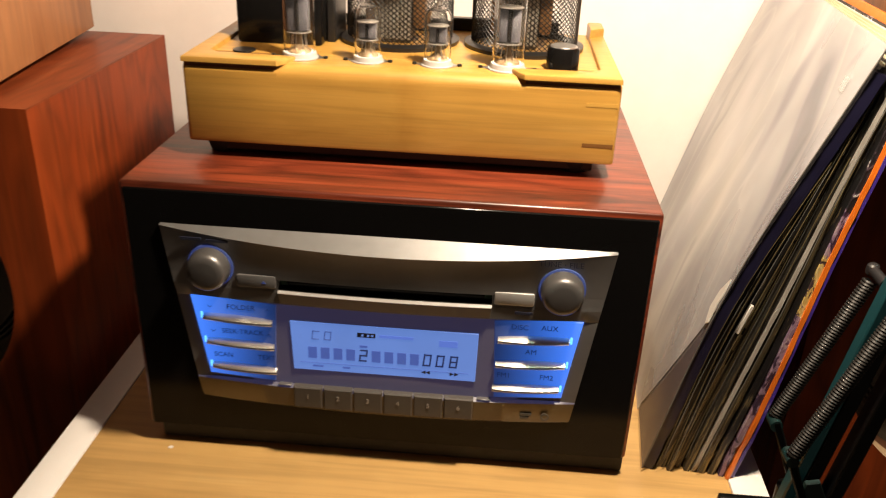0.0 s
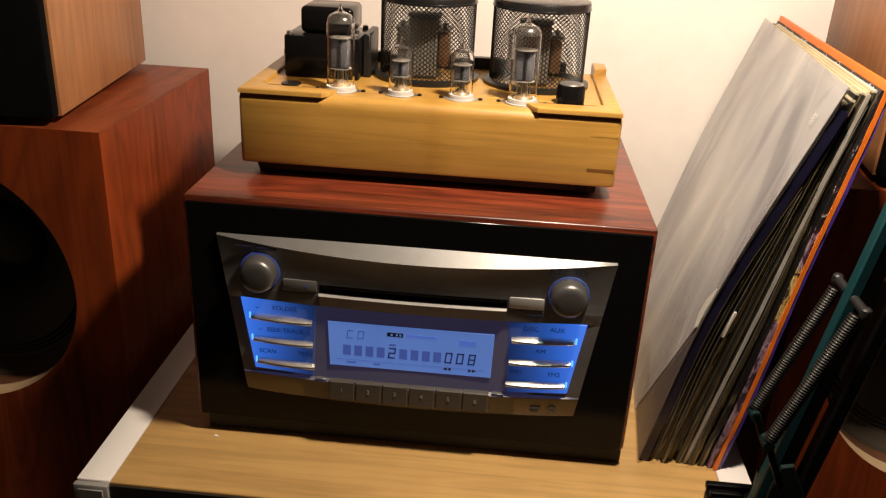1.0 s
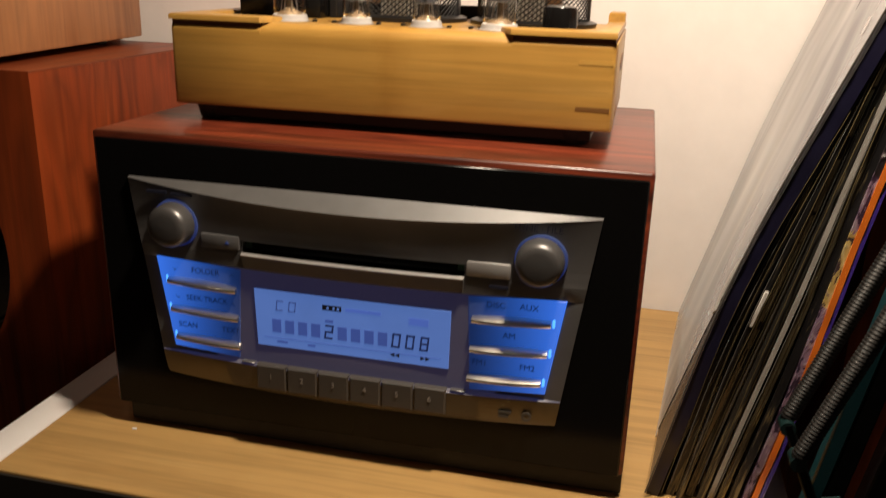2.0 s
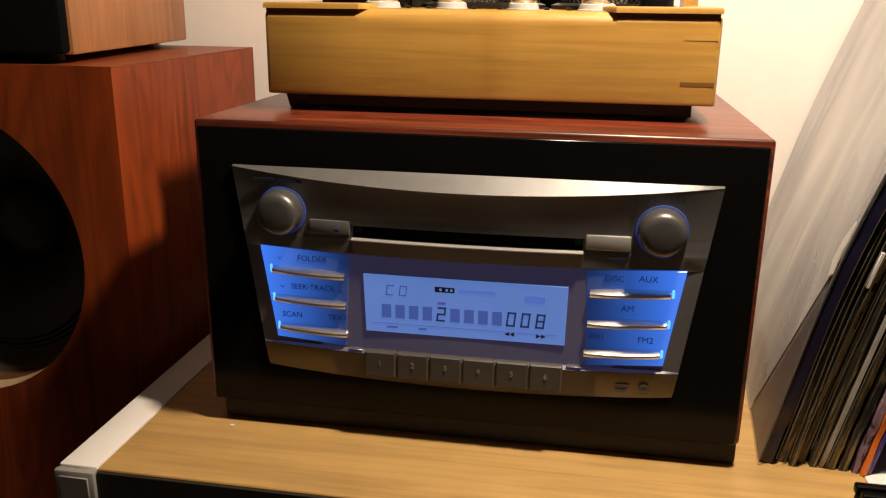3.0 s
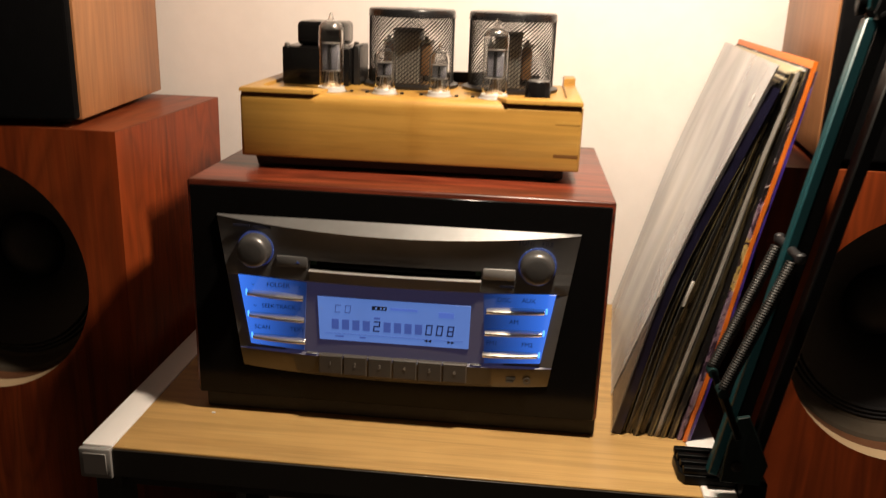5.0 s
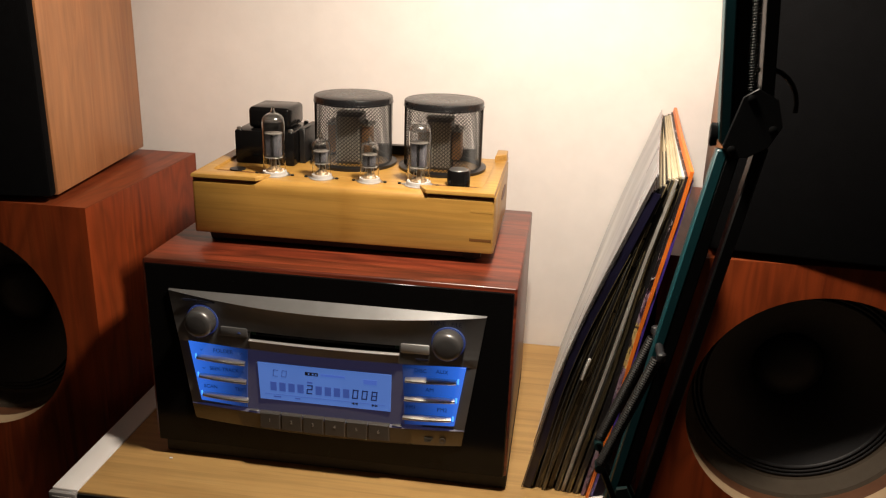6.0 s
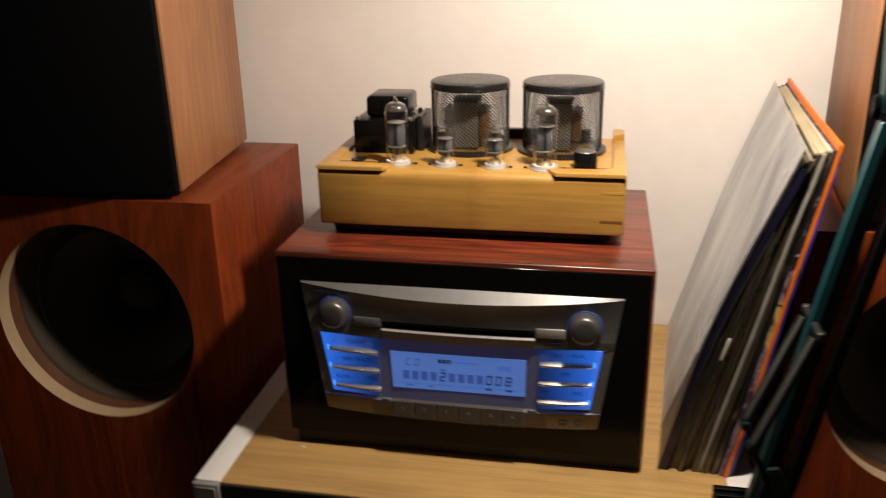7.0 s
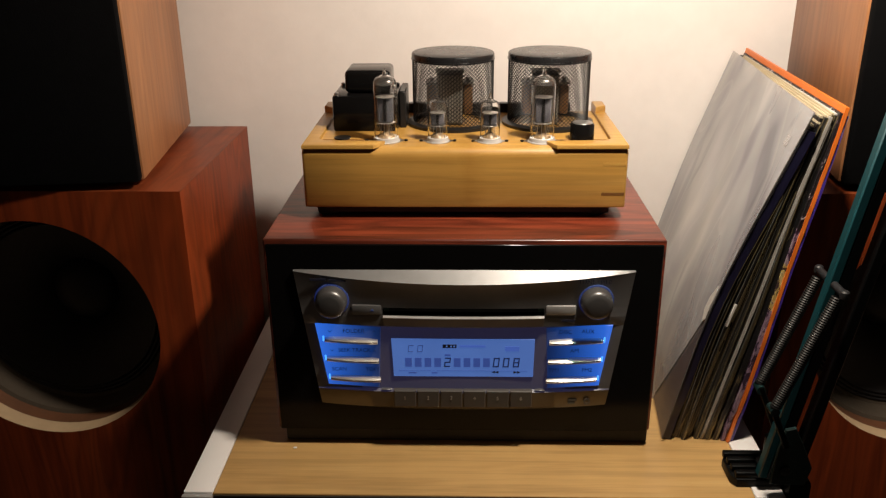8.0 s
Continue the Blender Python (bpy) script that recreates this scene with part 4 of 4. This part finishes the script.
# ---- long-playing records leaning on the loudspeaker ----
def worn_card(name, base, wear, amount=0.0, low=0.05, rough=0.42):
    """Dark card, its edges rubbed through to the paper, most of all at the foot."""
    m, n, l, p = mat(name)
    sep, tc, mr, add = n.new("ShaderNodeSeparateXYZ"), n.new("ShaderNodeTexCoord"), n.new("ShaderNodeMapRange"), n.new("ShaderNodeMath")
    l.new(tc.outputs["Object"], sep.inputs[0])
    l.new(sep.outputs[2], mr.inputs[0])
    for k, val in zip((1, 2, 3, 4), (0.0, low, 0.15, amount)):
        mr.inputs[k].default_value = val
    l.new(noise_tex(n, l, coords(n, l, (1.6, 0.5, 0.10)), 420, 4, 0.65, 0.4), add.inputs[0])
    l.new(mr.outputs[0], add.inputs[1])
    c = ramp(n, [(0.60, base), (0.66, tuple(0.5 * (u + w) for u, w in zip(base, wear))), (0.74, wear)])
    l.new(add.outputs[0], c.inputs[0])
    l.new(c.outputs[0], p.inputs["Base Color"])
    p.inputs["Roughness"].default_value = rough
    bumped(n, l, p, noise_tex(n, l, coords(n, l, (1, 1, 0.3)), 160, 3), 0.2, 0.001)
    return m


NAVY = plain("navy_card", (0.009, 0.008, 0.027), 0.36, vary=0.25)
BLACKCARD = worn_card("black_card", (0.010, 0.0095, 0.0100), (0.20, 0.155, 0.08), 0.01, 0.09)
GREYCARD = worn_card("dark_grey_card", (0.026, 0.024, 0.020), (0.22, 0.17, 0.08), 0.0, 0.11)
OLIVE = worn_card("yellowed_card", (0.055, 0.045, 0.024), (0.30, 0.23, 0.10), 0.0, 0.14)
CREAM = plain("cream_card", (0.50, 0.43, 0.29), 0.6, vary=0.15)
WHITECARD = plain("white_card", (0.60, 0.58, 0.54), 0.5, vary=0.1)
PALECARD = worn_card("scuffed_white_card", (0.36, 0.34, 0.31), (0.13, 0.11, 0.08), 0.0, 0.03)
VIOLET = worn_card("violet_card", (0.06, 0.030, 0.28), (0.30, 0.24, 0.34), 0.02)
ORANGE = worn_card("orange_edge", (0.80, 0.185, 0.020), (0.55, 0.22, 0.12), -0.04, 0.02)
LINT = plain("film_edge", (0.13, 0.126, 0.115), 0.22, vary=0.35, grain=120)
YELLOWED = plain("yellowed_film_edge", (0.10, 0.078, 0.038), 0.3, vary=0.4, grain=140)


def spine_print(name):
    """Printed spine: purple and pink below, torn yellow paper in the middle, black with white marks above."""
    m, n, l, p = mat(name)
    sep, tc = n.new("ShaderNodeSeparateXYZ"), n.new("ShaderNodeTexCoord")
    l.new(tc.outputs["Object"], sep.inputs[0])
    f = noise_tex(n, l, coords(n, l, (1, 0.4, 0.40)), 190, 3, 0.6, 0.9)
    zones = []
    for stops in ([(0.34, (0.035, 0.018, 0.04)), (0.45, (0.23, 0.15, 0.22)), (0.56, (0.33, 0.25, 0.29)), (0.66, (0.10, 0.055, 0.11))],
                  [(0.36, (0.05, 0.03, 0.03)), (0.44, (0.50, 0.36, 0.12)), (0.58, (0.56, 0.44, 0.20)), (0.66, (0.20, 0.13, 0.12))],
                  [(0.30, (0.012, 0.010, 0.012)), (0.52, (0.022, 0.015, 0.02)), (0.57, (0.10, 0.07, 0.09)), (0.61, (0.50, 0.47, 0.45))]):
        c = ramp(n, stops)
        c.color_ramp.interpolation = "CONSTANT"
        l.new(f, c.inputs[0])
        zones.append(c.outputs[0])
    wob = n.new("ShaderNodeMath")
    wob.operation = "MULTIPLY_ADD"
    l.new(noise_tex(n, l, coords(n, l, (1, 1, 1)), 90, 3), wob.inputs[0])
    wob.inputs[1].default_value = 0.03
    l.new(sep.outputs[2], wob.inputs[2])
    colour = zones[0]
    for level, zone in ((0.150, zones[1]), (0.192, zones[0]), (0.222, zones[2])):
        st = n.new("ShaderNodeMath")
        st.operation = "GREATER_THAN"
        st.inputs[1].default_value = level
        l.new(wob.outputs[0], st.inputs[0])
        colour = mixed(n, l, st.outputs[0], colour, zone)
    l.new(colour, p.inputs["Base Color"])
    p.inputs["Roughness"].default_value = 0.5
    bumped(n, l, p, f, 0.5, 0.002)
    return m


PICTURE = spine_print("picture_print")
CLEAR_PATCH = plain("glossy_clear_patch", (0.62, 0.60, 0.60), 0.15, vary=0.2)
CLEAR_PATCH.node_tree.nodes["Principled BSDF"].inputs["Alpha"].default_value = 0.32
SHEER = plain("clear_thin_film", (0.30, 0.27, 0.29), 0.22, vary=0.15)
SHEER.node_tree.nodes["Principled BSDF"].inputs["Alpha"].default_value = 0.30


def sleeve(x, lean, t, y, size, jacket, inner, label, bow=0.0, milky=False, lines=(), turn=-4.0):
    """A square sleeve leaning to the right: bow bends it, lines are film edges (offset, material) along its front."""
    rnd = random.Random(int(x * 10000))
    m = Matrix.Translation((x, y, t * math.sin(radians(lean)))) @ Matrix.Rotation(radians(turn), 4, "Z") @ Matrix.Rotation(radians(lean), 4, "Y")
    th = thing("record_sleeve", None, label, "record", "leaning record sleeves", m=m)
    nu, nv = 12, 36
    fray = [0.0 if milky else rnd.uniform(0, 0.0009) + (rnd.uniform(0, 0.0022) if j < 4 else 0) for j in range(nv + 1)]
    bend = lambda u, v: bow * math.sin(math.pi * v) * (1 - 0.6 * u) + 0.0006 * math.sin(9 * v + 5 * u + 90 * x)
    cut = lambda v: 0.23 * max(0.0, 1 - v / 0.43) ** 1.15 if milky else 0.0
    bm = bmesh.new()
    fronts = []
    for side in (0, 1):
        rows = []
        for j in range(nv + 1):
            row = []
            for i in range(nu + 1):
                v = j / nv
                u = cut(v) + (1 - cut(v)) * i / nu
                edge = fray[j] if i == 0 else 0.0
                row.append(bm.verts.new((side * t - bend(u, v), size * u + edge, size * v)))
            rows.append(row)
        fronts.append(rows)
    a, b = fronts
    for rows in fronts:
        for j in range(nv):
            for i in range(nu):
                bm.faces.new((rows[j][i], rows[j][i + 1], rows[j + 1][i + 1], rows[j + 1][i]))
    for k in range(nv):
        for e in (0, nu):
            bm.faces.new((a[k][e], a[k + 1][e], b[k + 1][e], b[k][e]))
    for k in range(nu):
        for e in (0, nv):
            bm.faces.new((a[e][k], a[e][k + 1], b[e][k + 1], b[e][k]))
    part("jacket", bm, jacket, th)
    if inner:
        part("inner_sleeve", box(t * 0.12, t * 0.88, 0.004, size * 0.96, 0.002, size + 0.0014), inner, th, "paper inner sleeve showing at the top")
    if milky:
        bm = bmesh.new()
        rows = []
        for j in range(18):
            v = 0.004 + 0.45 * j / 17
            rows.append([bm.verts.new((t * 0.5 - bend(u, v) - 0.0006, size * u, size * v)) for u in [cut(v) * k / 6 + 0.004 * k / 6 for k in range(7)]])
        for r0, r1 in zip(rows, rows[1:]):
            for k in range(6):
                bm.faces.new((r0[k], r0[k + 1], r1[k + 1], r1[k]))
        part("clear_corner", bm, SHEER, th, "see-through lower corner of the film")
        part("inner_edge", tube_along([(-bend(cut(v), v) - 0.0004, size * cut(v), size * v) for v in [0.03 + 0.40 * k / 20 for k in range(21)]], 0.00035, 5), LINT, th, "pale edge of the inner sheet")
        part("film_fold", tube_along([(t * 0.5 - bend(0, k / 30) - 0.0004, -0.0006, 0.003 + (size - 0.005) * k / 30) for k in range(31)], 0.0005, 5), LINT, th, "shiny folded film edge")
    for off, material in lines:
        ph, lo, hi = rnd.uniform(0, 6), rnd.uniform(0.01, 0.05), rnd.uniform(0.8, 0.995)
        pts = []
        for k in range(31):
            v = lo + (hi - lo) * k / 30
            pts.append((off - bend(0, v) + 0.0006 * math.sin(7 * v + ph) + rnd.uniform(-0.00012, 0.00012), -0.0007 - 0.0006 * abs(math.sin(5 * v + ph)), size * v))
        part("film_edge", tube_along(pts, rnd.uniform(0.00022, 0.0004), 5), material, th, "thin crumpled film edge")
    return th


S1 = sleeve(0.1802, 16.3, 0.0012, 0.0120, 0.318, FILM, None, "record in milky crinkled plastic sleeve", 0.0085, True, turn=-5.6)
tear = slab([(0.0002, 0.1270), (0.0040, 0.1235), (0.0115, 0.1330), (0.0105, 0.1460), (0.0030, 0.1590), (0.0010, 0.1480), (0.0022, 0.1400)], -0.0005, 0.0005, 0.0002)
tear.transform(Matrix.Translation((-0.0096, 0, 0)) @ Matrix.Rotation(radians(90), 4, "Z"))
part("torn_sticker", tear, WHITECARD, S1, "torn white sticker")
part("pale_patch", box(-0.0030, -0.0026, 0.017, 0.026, 0.284, 0.293, 0.0001, 1), CLEAR_PATCH, S1, "small pale translucent patch on the film")
sleeve(0.1818, 16.5, 0.0070, 0.0125, 0.301, NAVY, BLACKCARD, "dark navy record sleeve behind the plastic one", 0.0080, lines=((0.0072, YELLOWED),), turn=-5.6)
sleeve(0.1930, 15.1, 0.0046, 0.0150, 0.302, BLACKCARD, CREAM, "black record sleeve in thin film", 0.0060, lines=((0.0008, LINT), (0.0040, YELLOWED)), turn=-5.2)
S4 = sleeve(0.1990, 14.5, 0.0034, 0.0135, 0.304, BLACKCARD, CREAM, "black record sleeve with worn white sticker", 0.0045, lines=((0.0004, LINT), (0.0028, YELLOWED)), turn=-5.0)
part("pale_patch", box(-0.0040, -0.0018, -0.0014, 0.004, 0.120, 0.142, 0.0004, 1), WHITECARD, S4, "worn white price sticker")
sleeve(0.2050, 13.8, 0.0040, 0.0165, 0.307, BLACKCARD, CREAM, "black record sleeve with cream inner paper", 0.0030, lines=((0.0003, YELLOWED), (0.0024, YELLOWED), (0.0040, LINT)), turn=-4.8)
sleeve(0.2115, 13.1, 0.0040, 0.0140, 0.307, GREYCARD, CREAM, "dark grey record sleeve with cream inner paper", 0.0020, lines=((0.0016, YELLOWED),), turn=-4.5)
sleeve(0.2172, 12.5, 0.0024, 0.0125, 0.3075, PALECARD, CREAM, "off-white record sleeve with worn edges", 0.0012, lines=((0.0030, LINT),), turn=-4.3)
sleeve(0.2225, 12.0, 0.0038, 0.0140, 0.3075, OLIVE, CREAM, "yellowed record sleeve with cream inner paper", 0.0006, lines=((0.0012, YELLOWED),), turn=-4.1)
sleeve(0.2285, 11.2, 0.0046, 0.0130, 0.3065, BLACKCARD, WHITECARD, "black record sleeve with white inner paper", turn=-3.9)
sleeve(0.2354, 10.3, 0.0034, 0.0102, 0.3085, PICTURE, None, "picture record sleeve, purple spine with torn yellow paper", turn=-3.8)
sleeve(0.2396, 9.9, 0.0030, 0.0090, 0.3130, ORANGE, None, "bright orange record sleeve", turn=-3.7)
sleeve(0.2432, 9.75, 0.0022, 0.0092, 0.306, VIOLET, None, "violet blue record sleeve behind the orange one", turn=-3.7)

# ---- spring-arm lamp clamped to the table ----
lamp = thing("arm_lamp", (0.256, -0.040, 0.0), "teal and black spring-arm lamp clamped to the table", "desk lamp")
AY = -0.055
pad = [(0.2275, -0.0200), (0.2250, -0.0260), (0.2255, -0.0480), (0.2295, -0.0545), (0.2840, -0.0545), (0.2880, -0.0500), (0.2880, -0.0180), (0.2320, -0.0180)]
clamp = part("clamp", plan_slab(pad, 0.0010, 0.0080, 0.0012), BLACKDEEP, lamp, "black plastic table clamp")
for k in range(4):
    y = -0.0225 - k * 0.0092
    part("clamp_rib", box(0.2258 + 0.0008 * k, 0.2680, y - 0.0030, y + 0.0030, 0.0076, 0.0135, 0.0014, 2), BLACKDEEP, clamp)
part("clamp_back", box(0.2680, 0.2870, -0.066, -0.026, -0.0750, 0.0130, 0.003, 2), BLACKDEEP, clamp)
part("clamp_jaw", box(0.2330, 0.2700, -0.058, -0.026, -0.0750, -0.0640, 0.002, 2), BLACKSATIN, clamp)
part("clamp_screw", lathe([(0.0050, -0.064), (0.0050, -0.0330), (0.0110, -0.0325), (0.0110, -0.0268)], 20, (0.252, -0.042, 0)), STEEL, clamp)
J0, J1 = Vector((0.2478, AY, 0.0130)), Vector((0.3035, AY, 0.3400))
part("swivel_post", lathe([(0.0125, 0.0080), (0.0125, 0.0180), (0.0080, 0.0200), (0.0080, 0.0420)], 28, (0.2600, AY + 0.012, 0)), BLACKDEEP, lamp)
for sy in (-1, 1):
    y = AY + sy * 0.0095
    bm = slab([(0.2520, 0.0120), (0.2800, 0.0110), (0.2840, 0.0280), (0.2740, 0.0500), (0.2660, 0.0660), (0.2580, 0.0640), (0.2540, 0.0420)], y - 0.0016, y + 0.0016, 0.0006)
    br = part("base_bracket", bm, TEAL_DARK, lamp, "dark teal pivot bracket")
    part("pivot_bolt", lathe([(0.0042, y + sy * 0.0012), (0.0042, y + sy * 0.0030), (0.0026, y + sy * 0.0040)], 16, (0.2620, 0, 0.0260), "y"), PEG, br)
    part("spring_link", bar((0.2420, y + sy * 0.003, 0.0900), (0.2600, y + sy * 0.003, 0.0480), 0.0030, 0.0050), BLACKDEEP, br, "black link to the spring")
part("lower_bar", bar(J0, J1, 0.0090, 0.0075), TEAL, lamp, "teal lower arm bar")
off = Vector((0.0258, 0.0, 0.0040))
side_off = Vector((0.0085, 0.0008, 0.0015))
part("lower_channel", bar(J0 + side_off, J1 + side_off, 0.0100, 0.0090), BLACKDEEP, lamp, "black inner side of the arm")
part("lower_bar_black", bar(J0 + off, J1 + off, 0.0130, 0.0085), BLACKDEEP, lamp, "black lower arm bar")
J2 = Vector((0.262, -0.098, 0.720))
up = (J2 - J1).normalized()
K0 = J1 + Vector((0.0005, 0, 0.006))
part("upper_bar", bar(K0, K0 + up * 0.40, 0.0130, 0.0075), TEAL, lamp, "teal upper arm bar")
part("upper_channel", bar(K0 + side_off, K0 + side_off + up * 0.40, 0.0100, 0.0090), BLACKDEEP, lamp)
part("upper_bar_black", bar(K0 + off, K0 + off + up * 0.40, 0.0130, 0.0085), BLACKDEEP, lamp, "black upper arm bar")
for sy in (-1, 1):
    y = AY + sy * 0.0095
    bm = slab([(0.3020, 0.3440), (0.3090, 0.3365), (0.3190, 0.3370), (0.3320, 0.3450), (0.3390, 0.3590), (0.3340, 0.3770), (0.3200, 0.3840), (0.3110, 0.3780)], y - 0.0014, y + 0.0014, 0.0006)
    el = part("elbow_plate", bm, BLACKDEEP, lamp, "black elbow plate")
    for bx, bz in ((0.3080, 0.3420), (0.3330, 0.3570), (0.3165, 0.3770)):
        part("bolt", lathe([(0.0028, y + sy * 0.001), (0.0028, y + sy * 0.0024), (0.0016, y + sy * 0.0030)], 14, (bx, 0, bz), "y"), BLACKDEEP, el)
hoop = [Vector((0.326 + 0.022 * math.cos(a), AY, 0.370 + 0.026 * math.sin(a))) for a in [radians(-5 + 14 * k) for k in range(9)]]
part("cable_hoop", tube_along(hoop, 0.0017, 8), BLACKDEEP, lamp)
tw = lathe([(0.0030, 0.0), (0.0030, 0.004), (0.0075, 0.0045), (0.0080, 0.0100), (0.0065, 0.0110)], 20)
tw.transform(Matrix.Translation((0.3030, AY, 0.3500)) @ Matrix.Rotation(radians(-90), 4, "Y") @ Matrix.Diagonal((1.05, 0.45, 0.8, 1)))
part("wing_screw", tw, BLACKDEEP, lamp, "black wing screw")


def coil(a, b, radius, turns, wire, per=10):
    a, b = Vector(a), Vector(b)
    d = (b - a).normalized()
    u = d.orthogonal().normalized()
    w = d.cross(u)
    n = int(turns * per)
    return tube_along([a + (b - a) * (k / n) + radius * (math.cos(2 * math.pi * k / per) * u + math.sin(2 * math.pi * k / per) * w) for k in range(n + 1)], wire, 5)


for sy in (-1, 1):
    y = AY + sy * 0.0185
    lo_, hi_ = Vector((0.2430, y, 0.0900)), Vector((0.2755, y, 0.1850))
    sp = part("spring", coil(lo_, hi_, 0.0037, 52, 0.0008), SPRING, lamp, "tight steel tension spring")
    part("spring_core", tube_along([lo_, hi_], 0.0026, 10), BLACKDEEP, sp)
    part("spring_peg", tube_along([(0.2775, AY + sy * 0.0057, 0.1890), (0.2775, y + sy * 0.0060, 0.1890)], 0.0030, 14, lathe([(0.0001, -0.0036), (0.0022, -0.0035), (0.0033, -0.0025), (0.0036, 0.0), (0.0033, 0.0025), (0.0022, 0.0035), (0.0001, 0.0036)], 16, (0.2775, y + sy * 0.0055, 0.1890))), PEG, sp, "dull grey peg end")
    part("spring_foot", tube_along([(0.2425, AY + sy * 0.0112, 0.0870), (0.2425, y + sy * 0.0030, 0.0870)], 0.0038, 12), TEAL_DARK, sp)
s0 = K0 + Vector((0.0125, -0.006, 0.034))
part("upper_spring", coil(s0, s0 + up * 0.13, 0.0029, 70, 0.00075), SPRING, lamp, "tight steel tension spring")

# the lamp head over the shelf
aim = Matrix.Translation(LAMP) @ Matrix.Rotation(radians(-8), 4, "X")
sh = lathe([(0.066, -0.006), (0.0675, -0.004), (0.063, 0.014), (0.048, 0.036), (0.030, 0.052), (0.026, 0.085), (0.0, 0.088), (0.0, 0.086), (0.024, 0.083), (0.028, 0.050), (0.046, 0.034), (0.061, 0.013), (0.065, -0.005)], 48, closed=True)
sh.transform(aim)
shade = part("shade", sh, TEAL, lamp, "teal metal lamp shade")
bs = lathe([(0.0, 0.0245), (0.010, 0.026), (0.0135, 0.034), (0.0135, 0.060), (0.0, 0.062)], 24)
bs.transform(aim)
part("bulb_socket", bs, CERAMIC, shade)
part("shade_bracket", bar(K0 + up * 0.385, aim @ Vector((0.0, 0.028, 0.060)), 0.010, 0.006), BLACKSATIN, lamp)
